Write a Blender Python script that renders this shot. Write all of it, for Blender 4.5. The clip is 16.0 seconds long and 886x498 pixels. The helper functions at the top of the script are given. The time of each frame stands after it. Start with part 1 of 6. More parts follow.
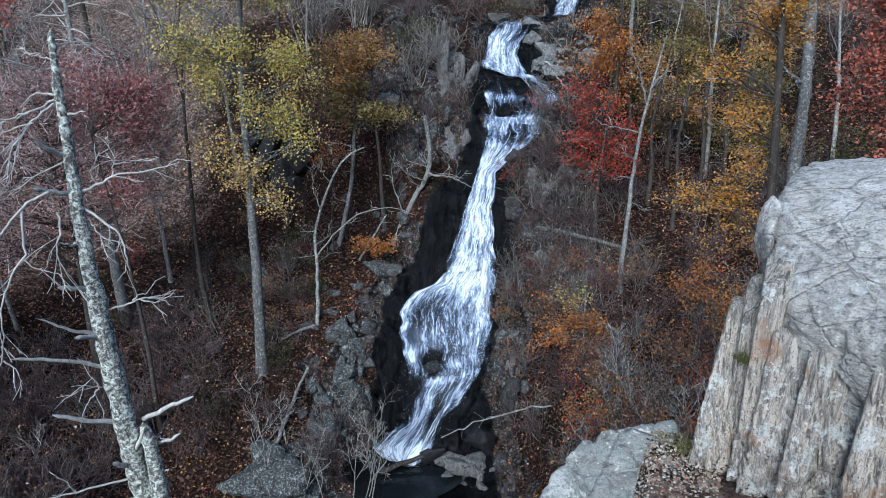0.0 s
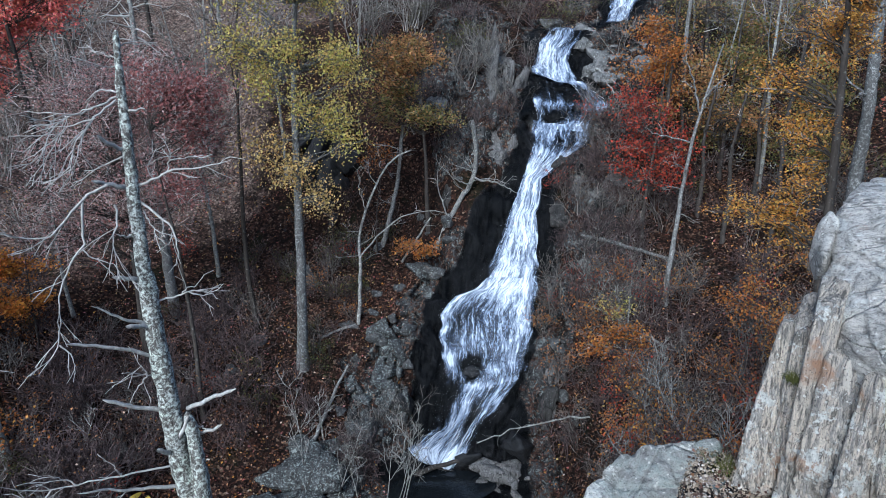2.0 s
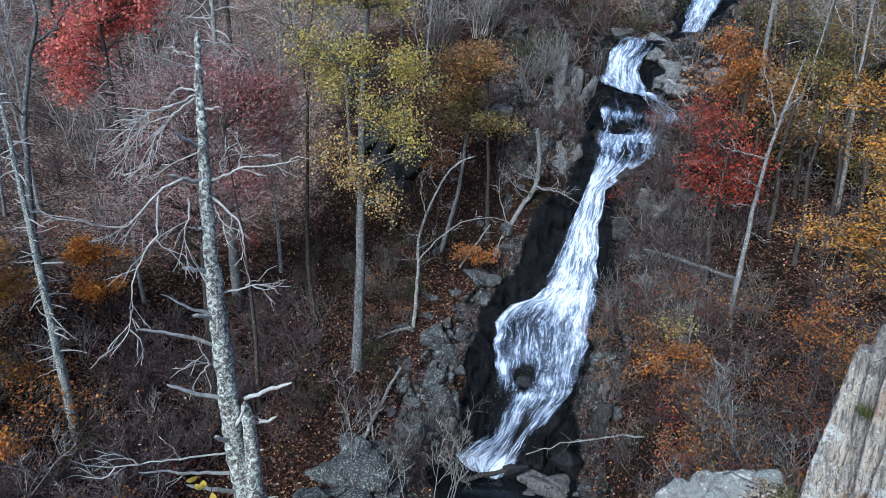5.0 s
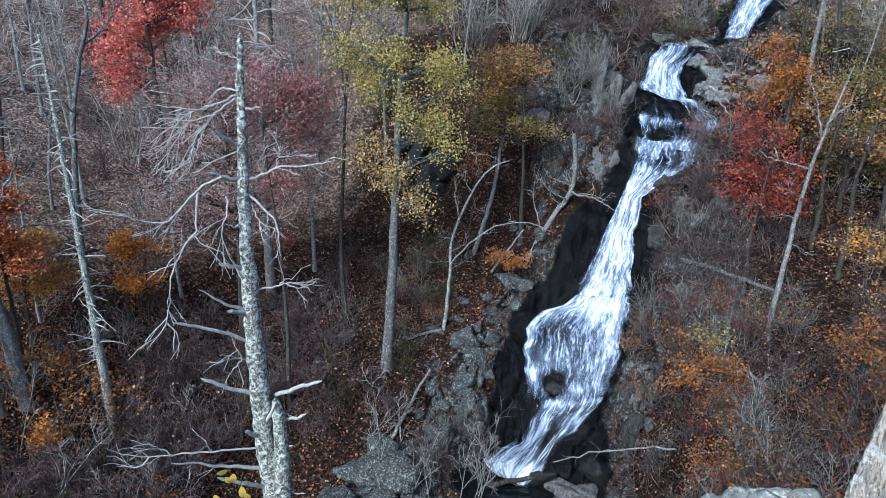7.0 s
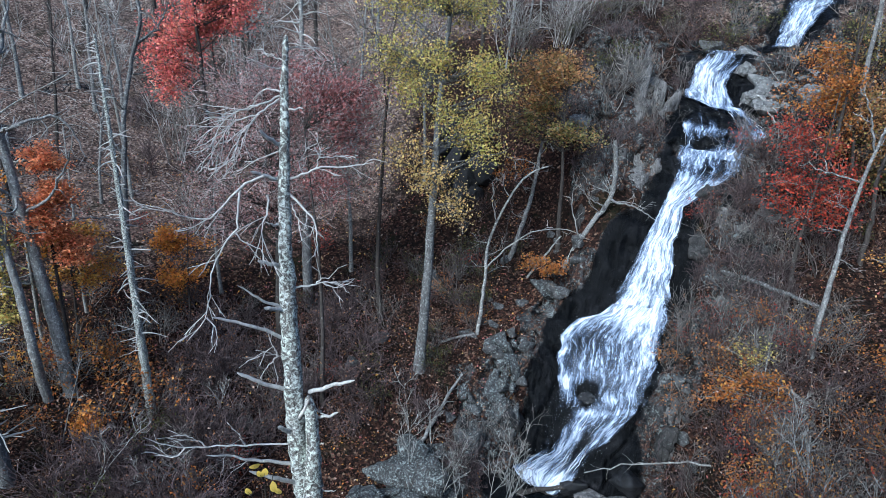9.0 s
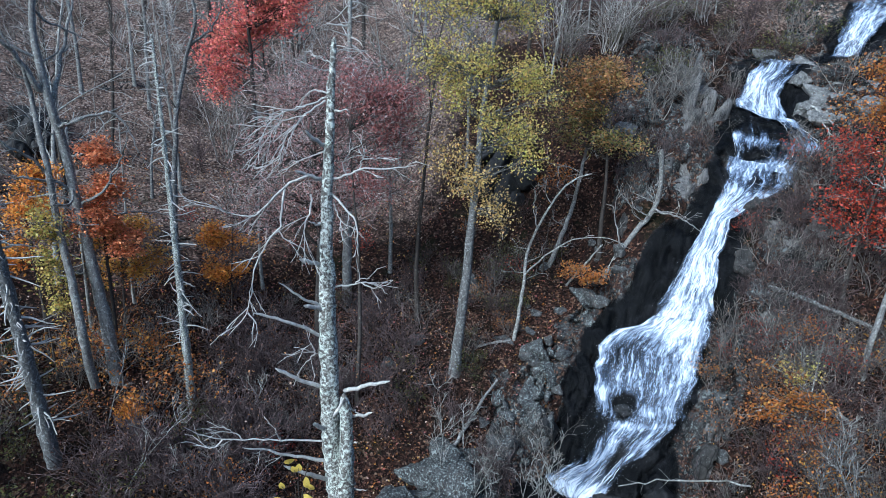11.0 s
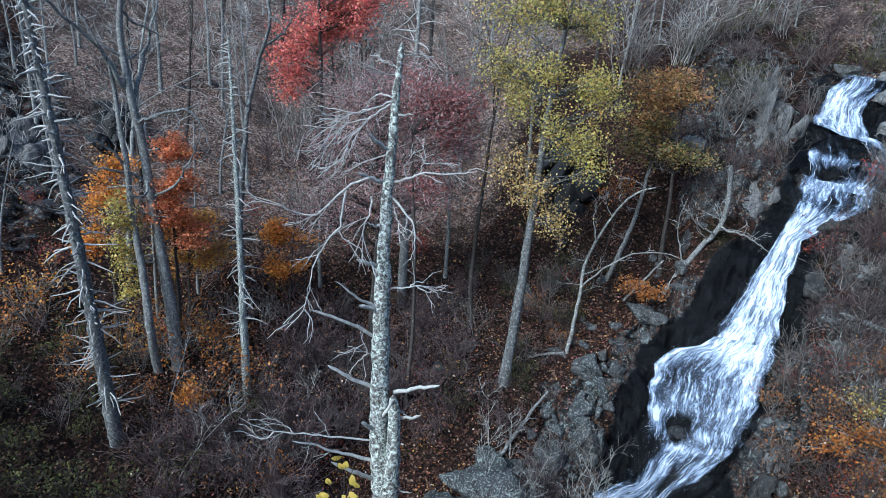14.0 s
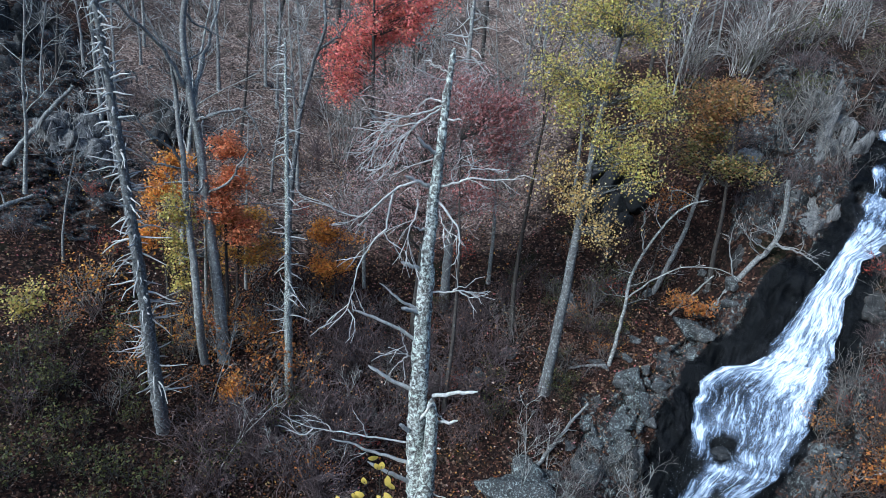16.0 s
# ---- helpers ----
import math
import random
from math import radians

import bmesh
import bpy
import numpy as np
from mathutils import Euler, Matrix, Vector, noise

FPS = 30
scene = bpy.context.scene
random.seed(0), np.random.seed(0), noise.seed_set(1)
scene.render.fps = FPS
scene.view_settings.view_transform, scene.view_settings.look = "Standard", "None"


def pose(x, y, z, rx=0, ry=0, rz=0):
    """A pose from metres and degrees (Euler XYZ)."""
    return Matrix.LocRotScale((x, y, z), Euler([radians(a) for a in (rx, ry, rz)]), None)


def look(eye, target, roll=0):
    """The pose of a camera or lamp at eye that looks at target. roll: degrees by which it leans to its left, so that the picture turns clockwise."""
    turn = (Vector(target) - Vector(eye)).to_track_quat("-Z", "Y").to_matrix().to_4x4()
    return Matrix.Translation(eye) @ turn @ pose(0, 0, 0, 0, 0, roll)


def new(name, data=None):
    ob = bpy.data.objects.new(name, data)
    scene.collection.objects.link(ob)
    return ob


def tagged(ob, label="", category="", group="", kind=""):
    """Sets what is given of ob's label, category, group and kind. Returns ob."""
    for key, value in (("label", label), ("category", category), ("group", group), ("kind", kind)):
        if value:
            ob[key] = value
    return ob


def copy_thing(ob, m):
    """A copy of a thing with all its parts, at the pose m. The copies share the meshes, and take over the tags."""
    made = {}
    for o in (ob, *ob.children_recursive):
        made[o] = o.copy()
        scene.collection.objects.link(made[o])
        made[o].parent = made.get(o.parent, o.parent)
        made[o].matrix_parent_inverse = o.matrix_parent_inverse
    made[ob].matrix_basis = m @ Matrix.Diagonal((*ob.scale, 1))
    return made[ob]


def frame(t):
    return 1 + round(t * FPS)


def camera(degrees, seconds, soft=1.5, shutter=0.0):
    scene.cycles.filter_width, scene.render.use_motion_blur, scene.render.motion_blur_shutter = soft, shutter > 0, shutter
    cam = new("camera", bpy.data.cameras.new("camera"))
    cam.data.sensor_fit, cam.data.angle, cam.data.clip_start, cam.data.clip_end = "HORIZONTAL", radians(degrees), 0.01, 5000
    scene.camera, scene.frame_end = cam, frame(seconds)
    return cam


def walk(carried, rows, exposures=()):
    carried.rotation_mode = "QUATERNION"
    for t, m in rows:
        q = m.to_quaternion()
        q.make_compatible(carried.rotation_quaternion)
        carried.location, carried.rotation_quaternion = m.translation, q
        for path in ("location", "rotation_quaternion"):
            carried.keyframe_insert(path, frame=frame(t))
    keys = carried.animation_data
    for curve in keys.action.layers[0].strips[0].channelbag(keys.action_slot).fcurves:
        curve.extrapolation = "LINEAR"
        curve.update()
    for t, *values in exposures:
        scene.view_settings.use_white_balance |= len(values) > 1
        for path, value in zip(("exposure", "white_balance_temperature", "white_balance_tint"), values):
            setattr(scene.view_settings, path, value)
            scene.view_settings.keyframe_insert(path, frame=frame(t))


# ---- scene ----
cam = camera(69.5, 16.0, soft=0.5)
PATH = [
    (0.0, -0.30, -18.26, 1.15), (0.5, 0.83, -18.13, 0.95), (1.0, 1.92, -18.01, 0.76),
    (1.5, 2.98, -17.92, 0.54), (2.0, 4.00, -17.83, 0.32), (2.5, 4.96, -17.76, 0.14),
    (3.0, 5.94, -17.67, -0.04), (3.5, 6.97, -17.57, -0.24), (4.0, 8.02, -17.47, -0.46),
    (6.5, 12.25, -17.14, -1.29), (7.0, 13.09, -17.09, -1.45), (7.5, 13.98, -17.03, -1.64),
    (8.0, 14.87, -16.97, -1.83), (8.5, 15.76, -16.92, -2.01), (9.0, 16.69, -16.87, -2.20),
    (11.5, 21.60, -16.66, -3.28), (12.0, 22.55, -16.63, -3.50), (12.5, 23.50, -16.60, -3.73),
    (13.0, 24.44, -16.57, -3.96), (13.5, 25.36, -16.53, -4.19), (14.0, 26.30, -16.50, -4.40),
    (14.5, 27.34, -16.47, -4.62), (15.0, 28.42, -16.45, -4.87), (15.5, 29.58, -16.43, -5.15),
    (16.0, 30.75, -16.43, -5.43)]
walk(cam, [(t, pose(0, 0, 0, 90 + p, r, y)) for t, y, p, r in PATH], [(0.0, 0.75, 5300, 3), (2.5, 0.72, 5300, 4), (4.0, 0.70, 5300, 4), (5.2, 0.86, 5270, 4),
                                                                     (6.5, 1.01, 5240, 3), (9.0, 1.03, 5170, 2), (12.5, 0.97, 5090, 0), (16.0, 0.98, 5090, 0)])

# ---- light: open shade under a bright, even autumn sky ----
world = bpy.data.worlds.new("world")
scene.world = world
world.use_nodes = True
wn = world.node_tree.nodes
sky = wn.new("ShaderNodeTexSky")
sky.sky_type = "NISHITA"
sky.sun_disc = False
sky.sun_elevation, sky.sun_rotation = radians(35), radians(199)
sky.air_density, sky.dust_density, sky.ozone_density = 1.0, 2.5, 1.0
world.node_tree.links.new(sky.outputs[0], wn["Background"].inputs[0])
wn["Background"].inputs[1].default_value = 0.11
sun_data = bpy.data.lights.new("sun", "SUN")
sun_data.energy, sun_data.angle, sun_data.color = 1.9, radians(24), (1.0, 0.97, 0.93)
sun = new("sun", sun_data)
sun.matrix_world = look((-14, -40, 30), (0, 0, 0))


# ---- numeric noise ----
def lattice(ix, iy, iz):
    h = (ix * 374761393 + iy * 668265263 + iz * 2147483647) & 0xFFFFFFFF
    h = ((h ^ (h >> 13)) * 1274126177) & 0xFFFFFFFF
    h = ((h ^ (h >> 16)) * 2246822519) & 0xFFFFFFFF
    return ((h ^ (h >> 15)) & 0xFFFF) / 32767.5 - 1.0


def vnoise(p):
    """Smooth value noise in -1..1 at the points p (N x 3)."""
    p = np.asarray(p, float)
    i = np.floor(p).astype(np.int64)
    f = p - i
    f = f * f * (3 - 2 * f)
    out = 0
    for dx in (0, 1):
        for dy in (0, 1):
            for dz in (0, 1):
                w = (f[:, 0] if dx else 1 - f[:, 0]) * (f[:, 1] if dy else 1 - f[:, 1]) * (f[:, 2] if dz else 1 - f[:, 2])
                out = out + w * lattice(i[:, 0] + dx, i[:, 1] + dy, i[:, 2] + dz)
    return out


def fbm(p, octaves=4, ridged=False):
    p = np.asarray(p, float)
    out, amp = np.zeros(len(p)), 0.5
    for k in range(octaves):
        n = vnoise(p + 17.3 * k)
        out += amp * ((1 - 2 * np.abs(n)) if ridged else n)
        p, amp = p * 2.03, amp * 0.5
    return out


def facets(p):
    """Broken, flat-sided relief in about -1..1: tilted planes with open joints between them."""
    p = np.asarray(p, float)
    i = np.floor(p).astype(np.int64)
    best, second, val = np.full(len(p), 1e9), np.full(len(p), 1e9), np.zeros(len(p))
    for dx in (-1, 0, 1):
        for dy in (-1, 0, 1):
            for dz in (-1, 0, 1):
                a, b, c = i[:, 0] + dx, i[:, 1] + dy, i[:, 2] + dz
                h = [lattice(a + 11 * k, b + 5 * k, c - 7 * k) for k in range(4)]
                v = p - np.stack([a, b, c], 1) - 0.5 - 0.42 * np.stack(h[:3], 1)
                d = (v * v).sum(1)
                w = 0.55 * h[3] + 0.7 * (v[:, 0] * h[1] + v[:, 1] * h[2] + v[:, 2] * h[0])
                near = d < best
                second = np.where(near, best, np.minimum(second, d))
                best, val = np.where(near, d, best), np.where(near, w, val)
    return val - 0.9 * np.exp(-(np.sqrt(second) - np.sqrt(best)) / 0.05)


# ---- the lie of the land: profiles (distance, height) by bearing, seen from the lookout ----
NEAR = [(0, -1.65), (1.1, -1.75), (3, -6), (8, -14), (15, -20), (22, -23)]
LEDGE = [(0, -1.65), (1.8, -2.3), (3.2, -3.35), (5.45, -3.52), (6.0, -5), (8.0, -8), (12, -13)]
BEHIND = [(0, -1.65), (5, -1.4), (20, 1), (60, 9), (150, 32), (600, 90)]
COLUMNS = [
    (-180, BEHIND),
    (-95, [(0, -1.65), (3, -2.2), (8, -4.4), (20, -4), (60, 6), (150, 32), (600, 90)]),
    (-60, LEDGE[:4] + [(8, -4.5), (12, -9), (20, -11), (30, -9.5), (60, 1), (150, 36), (600, 90)]),
    (-35, LEDGE + [(20, -14.8), (30, -12.6), (45, -6.6), (60, 0.4), (80, 10), (150, 42), (600, 90)]),
    (-21, LEDGE[:6] + [(12, -14), (20, -18.3), (28, -18.2), (36, -14.8), (46, -8.3), (58, -0.6), (72, 7), (150, 44), (600, 90)]),
    (-13, [(0, -1.65), (1.3, -1.9), (3.4, -5.4), (5.2, -6), (8, -14), (15, -20), (25, -22), (28, -20.2), (33, -17.4),
           (38, -14), (40.5, -11), (43, -6.4), (47.5, -1.2), (56, 1.7), (63, 5.6), (85, 18), (150, 46), (600, 90)]),
    (-8, NEAR + [(29, -23.8), (32, -21.0), (34, -18.0), (37, -14.8), (38.2, -12.8), (40, -9.6), (42, -6.9),
                 (45.5, -4.0), (49, -2.1), (51, 0.7), (57, 1.6), (59, 2.4), (62, 5.8), (72, 11), (150, 46), (600, 90)]),
    (2, NEAR + [(31, -23.6), (33, -20.8), (35, -18.0), (37, -15.2), (38.2, -13.0), (40, -9.7), (42, -6.9),
                (45, -3.6), (47.5, -1.2), (51, 1.6), (58, 4.4), (85, 17), (150, 46), (600, 90)]),
    (8, NEAR + [(30, -23.4), (32, -21.8), (33.6, -19.2), (34.8, -16.8), (38, -14.8), (42, -12.3), (45, -7.8),
                (49, -1.5), (58, 3.8), (80, 16), (150, 46), (600, 90)]),
    (14, NEAR + [(29, -22.6), (31.5, -20.8), (34, -18.2), (38, -15.8), (44, -12.8), (49, -7.5), (56, 0.0), (64, 4.8),
                 (90, 16), (150, 42), (600, 90)]),
    (30, NEAR + [(28.5, -22.2), (40, -16.6), (60, -6.6), (85, 7.4), (150, 40), (600, 90)]),
    (50, NEAR[:5] + [(24, -22), (30, -20.4), (40, -15.8), (60, -6.4), (85, 7), (150, 38), (600, 90)]),
    (68, NEAR[:5] + [(24, -20.5), (30, -19.2), (40, -14.8), (60, -4.4), (80, 5), (150, 36), (600, 90)]),
    (100, NEAR[:3] + [(15, -15), (30, -15), (60, -3), (150, 32), (600, 90)]),
    (180, BEHIND)]


def plan(az, r):
    """x, y of a bearing (degrees, anticlockwise from ahead) and a distance."""
    a = np.radians(az)
    return -np.sin(a) * r, np.cos(a) * r


def masks(az, r):
    """How bare and how wet the rock is, 0 to 1."""
    left = np.interp(r, [28, 31, 33, 35.5, 37, 38, 41, 44, 48, 53, 56, 62], [12, 10.2, 6.6, 6.2, 5.6, 3.2, -0.9, -2.9, -3.1, -5.4, -8.8, -9.6])
    right = np.interp(r, [28, 31, 33, 35.5, 38, 41, 44, 48, 53, 56, 62], [-7, -5, -4.6, -5.8, -5.8, -6.0, -8.6, -9.4, -8.8, -11.6, -13.6])
    x, y = plan(az, r)
    p = np.stack([x, y, x * 0 + 3.1], 1)
    jag = 3.2 * fbm(p * 0.6, 5)
    wet = np.clip((left + jag - az) / 1.4 + 0.5, 0, 1) * np.clip((az - right + jag) / 1.4 + 0.5, 0, 1) * np.interp(r, [22, 26, 64, 70], [0, 1, 1, 0])
    n = fbm(p * 0.42, 5)
    side = np.clip((left + 5.5 - az) / 3, 0, 1) * np.clip((az - right + 4.5) / 3, 0, 1) * np.interp(r, [24, 29, 34, 37, 41, 43, 56, 66], [0, 1, .95, .55, .6, 1, .9, 0])
    side = np.maximum(side, np.exp(-((az - 11) / 4.0) ** 4) * np.interp(r, [26, 29, 34.5, 36], [0, .9, .9, 0]))
    side = np.maximum(side, 1.35 * np.exp(-((az + 9.7) / 3.3) ** 4) * np.interp(r, [37, 39, 50, 54], [0, 1, 1, .3]))
    side = np.maximum(side, 1.3 * np.exp(-((az - 1) / 4.0) ** 4) * np.interp(r, [41.5, 43, 52, 56], [0, 1, 1, 0]))
    side = np.maximum(side, np.exp(-((az - 62) / 6.0) ** 4) * np.interp(r, [44, 48, 68, 74], [0, 1, 1, 0]))
    side = np.maximum(side, np.interp(r, [0, 6, 14, 20], [1, 1, .6, 0]) * np.where((az < -12) & (az > -34) & (r > 2.5), 0.3, 1.0))
    rock = np.clip((side + 1.15 * n - 0.46) * 5, 0, 1)
    return np.maximum(rock, np.clip(wet * 2.2 - 0.6, 0, 1)), wet


def ground(az, r):
    """Height of the land at a bearing and distance (arrays)."""
    az, r = np.atleast_1d(np.asarray(az, float)), np.atleast_1d(np.asarray(r, float))
    keys = np.array([c[0] for c in COLUMNS], float)
    zs = np.stack([np.interp(r, [p[0] for p in c[1]], [p[1] for p in c[1]]) for c in COLUMNS])
    j = np.clip(np.searchsorted(keys, az, side="right") - 1, 0, len(keys) - 2)
    u = np.clip((az - keys[j]) / (keys[j + 1] - keys[j]), 0, 1)
    u = u * u * (3 - 2 * u)
    k = np.arange(len(r))
    z = zs[j, k] * (1 - u) + zs[j + 1, k] * u
    x, y = plan(az, r)
    rough = np.interp(r, [0, 3, 8, 25, 70, 150, 600], [0.02, 0.1, 0.5, 0.6, 1.2, 3, 10])
    z = z + rough * fbm(np.stack([x * 0.16, y * 0.16, x * 0], 1), 5)
    return z


# ---- materials ----
class Nodes:
    def __init__(self, name):
        self.m = bpy.data.materials.new(name)
        self.m.use_nodes = True
        self.t = self.m.node_tree
        self.b = self.t.nodes["Principled BSDF"]

    def n(self, kind, **sets):
        node = self.t.nodes.new(kind)
        for k, v in sets.items():
            node.inputs[k].default_value = v
        return node

    def link(self, a, b):
        self.t.links.new(a, b)

    def coord(self, scale=(1, 1, 1), kind="Object"):
        c = self.n("ShaderNodeTexCoord")
        mp = self.n("ShaderNodeMapping")
        mp.inputs["Scale"].default_value = scale
        self.link(c.outputs[kind], mp.inputs[0])
        return mp.outputs[0]

    def noise(self, vec, scale, detail=5.0, rough=0.6, dist=0.0):
        x = self.n("ShaderNodeTexNoise", Scale=scale, Detail=detail, Roughness=rough, Distortion=dist)
        self.link(vec, x.inputs["Vector"])
        return x.outputs["Fac"]

    def voronoi(self, vec, scale, feature="F1"):
        x = self.n("ShaderNodeTexVoronoi", Scale=scale)
        x.feature = feature
        self.link(vec, x.inputs["Vector"])
        return x

    def ramp(self, fac, stops, ease="LINEAR"):
        x = self.n("ShaderNodeValToRGB")
        x.color_ramp.interpolation = ease
        e = x.color_ramp.elements
        while len(e) < len(stops):
            e.new(0.5)
        for el, (p, c) in zip(e, stops):
            el.position = p
            el.color = (c, c, c, 1) if isinstance(c, (int, float)) else (*c, 1)
        self.link(fac, x.inputs[0])
        return x.outputs[0]

    def mix(self, fac, a, b, mode="MIX"):
        x = self.t.nodes.new("ShaderNodeMix")
        x.data_type, x.blend_type = "RGBA", mode
        for sock, v in ((x.inputs[0], fac), (x.inputs[6], a), (x.inputs[7], b)):
            if isinstance(v, (int, float)):
                sock.default_value = v
            elif isinstance(v, tuple):
                sock.default_value = (*v, 1)
            else:
                self.link(v, sock)
        return x.outputs[2]

    def math(self, op, a, b=0.0, clamp=False):
        x = self.t.nodes.new("ShaderNodeMath")
        x.operation, x.use_clamp = op, clamp
        for sock, v in ((x.inputs[0], a), (x.inputs[1], b)):
            if isinstance(v, (int, float)):
                sock.default_value = v
            else:
                self.link(v, sock)
        return x.outputs[0]

    def attr(self, name):
        x = self.t.nodes.new("ShaderNodeAttribute")
        x.attribute_name = name
        return x.outputs["Fac"]

    def bump(self, height, strength=0.5, distance=0.05):
        x = self.n("ShaderNodeBump", Strength=strength, Distance=distance)
        self.link(height, x.inputs["Height"])
        self.link(x.outputs[0], self.b.inputs["Normal"])

    def done(self, color, rough=0.8, spec=0.3):
        for sock, v in ((self.b.inputs["Base Color"], color), (self.b.inputs["Roughness"], rough)):
            if isinstance(v, tuple):
                sock.default_value = (*v, 1)
            elif isinstance(v, (int, float)):
                sock.default_value = v
            else:
                self.link(v, sock)
        self.b.inputs["Specular IOR Level"].default_value = spec
        return self.m


def leaf_material(name, stops, through_light=0.3):
    k = Nodes(name)
    g = k.n("ShaderNodeNewGeometry")
    col = k.ramp(g.outputs["Random Per Island"], stops)
    big = k.noise(k.coord(), 0.55, 2)
    col = k.mix(k.math("MULTIPLY", big, 0.45), col, k.mix(0.5, col, (0.06, 0.035, 0.02)))
    shade = k.math("FRACT", k.math("MULTIPLY", g.outputs["Random Per Island"], 37.7))
    col = k.mix(1.0, col, k.ramp(shade, [(0.0, 0.35), (0.3, 0.95), (1.0, 1.22)]), "MULTIPLY")
    k.done(col, 0.55, 0.35)
    tr = k.n("ShaderNodeBsdfTranslucent")
    k.link(col, tr.inputs[0])
    mx = k.n("ShaderNodeMixShader", Fac=through_light)
    out = k.t.nodes["Material Output"]
    k.link(k.b.outputs[0], mx.inputs[1])
    k.link(tr.outputs[0], mx.inputs[2])
    k.link(mx.outputs[0], out.inputs[0])
    return k.m


LEAF_YELLOW = leaf_material("leaf_yellow", [(0, (0.50, 0.50, 0.13)), (0.35, (0.70, 0.62, 0.17)), (0.7, (0.80, 0.62, 0.19)), (0.9, (0.74, 0.47, 0.15)), (1, (0.42, 0.30, 0.12))], 0.4)
LEAF_GOLD = leaf_material("leaf_gold", [(0, (0.74, 0.44, 0.08)), (0.5, (0.70, 0.34, 0.06)), (0.8, (0.62, 0.22, 0.055)), (1, (0.62, 0.50, 0.11))])
LEAF_AMBER = leaf_material("leaf_amber", [(0, (0.84, 0.44, 0.08)), (0.5, (0.84, 0.36, 0.06)), (0.85, (0.78, 0.27, 0.06)), (1, (0.50, 0.18, 0.05))], 0.4)
LEAF_ORANGE = leaf_material("leaf_orange", [(0, (0.56, 0.20, 0.04)), (0.5, (0.46, 0.15, 0.035)), (0.8, (0.56, 0.29, 0.06)), (1, (0.26, 0.09, 0.03))])
LEAF_RED = leaf_material("leaf_red", [(0, (0.42, 0.04, 0.03)), (0.5, (0.52, 0.07, 0.04)), (0.8, (0.48, 0.11, 0.04)), (1, (0.25, 0.03, 0.025))])
LEAF_CORAL = leaf_material("leaf_coral", [(0, (0.80, 0.16, 0.15)), (0.5, (0.88, 0.24, 0.22)), (0.8, (0.86, 0.36, 0.20)), (1, (0.58, 0.11, 0.10))])
LEAF_FLAME = leaf_material("leaf_flame", [(0, (0.88, 0.34, 0.15)), (0.5, (0.90, 0.42, 0.19)), (0.8, (0.80, 0.24, 0.12)), (1, (0.52, 0.17, 0.08))], 0.4)
LEAF_DUSK = leaf_material("leaf_dusky_red", [(0, (0.40, 0.13, 0.12)), (0.5, (0.52, 0.17, 0.16)), (0.8, (0.58, 0.22, 0.20)), (1, (0.50, 0.38, 0.36))])
LEAF_STRAW = leaf_material("leaf_straw", [(0, (0.62, 0.46, 0.15)), (0.5, (0.74, 0.54, 0.20)), (0.8, (0.62, 0.36, 0.13)), (1, (0.78, 0.66, 0.34))])
LEAF_COPPER = leaf_material("leaf_copper", [(0, (0.46, 0.12, 0.08)), (0.5, (0.56, 0.17, 0.11)), (0.8, (0.52, 0.24, 0.15)), (1, (0.34, 0.09, 0.08))])
LEAF_BROWN = leaf_material("leaf_brown", [(0, (0.30, 0.26, 0.08)), (0.35, (0.46, 0.28, 0.10)), (0.7, (0.64, 0.30, 0.12)), (1, (0.42, 0.21, 0.08))], 0.4)
LEAF_PLUM = leaf_material("leaf_plum", [(0, (0.34, 0.20, 0.185)), (0.45, (0.46, 0.24, 0.225)), (0.78, (0.54, 0.28, 0.265)), (0.86, (0.54, 0.43, 0.41)), (1, (0.70, 0.63, 0.61))], 0.4)
LEAF_WINE = leaf_material("leaf_wine_red", [(0, (0.30, 0.12, 0.11)), (0.5, (0.42, 0.16, 0.15)), (0.85, (0.50, 0.22, 0.20)), (1, (0.62, 0.50, 0.48))], 0.4)
LEAF_OLIVE = leaf_material("leaf_olive", [(0, (0.20, 0.22, 0.07)), (0.4, (0.30, 0.28, 0.09)), (0.75, (0.44, 0.28, 0.10)), (1, (0.52, 0.26, 0.10))], 0.4)
LEAF_GREEN = leaf_material("leaf_green", [(0, (0.05, 0.07, 0.02)), (0.5, (0.09, 0.10, 0.025)), (1, (0.16, 0.14, 0.03))])
LEAF_LITTER = leaf_material("leaf_litter", [(0, (0.025, 0.017, 0.013)), (0.40, (0.055, 0.030, 0.022)), (0.62, (0.11, 0.045, 0.032)), (0.82, (0.22, 0.11, 0.072)),
                                            (0.94, (0.46, 0.22, 0.09)), (1, (0.62, 0.54, 0.47))], 0.1)


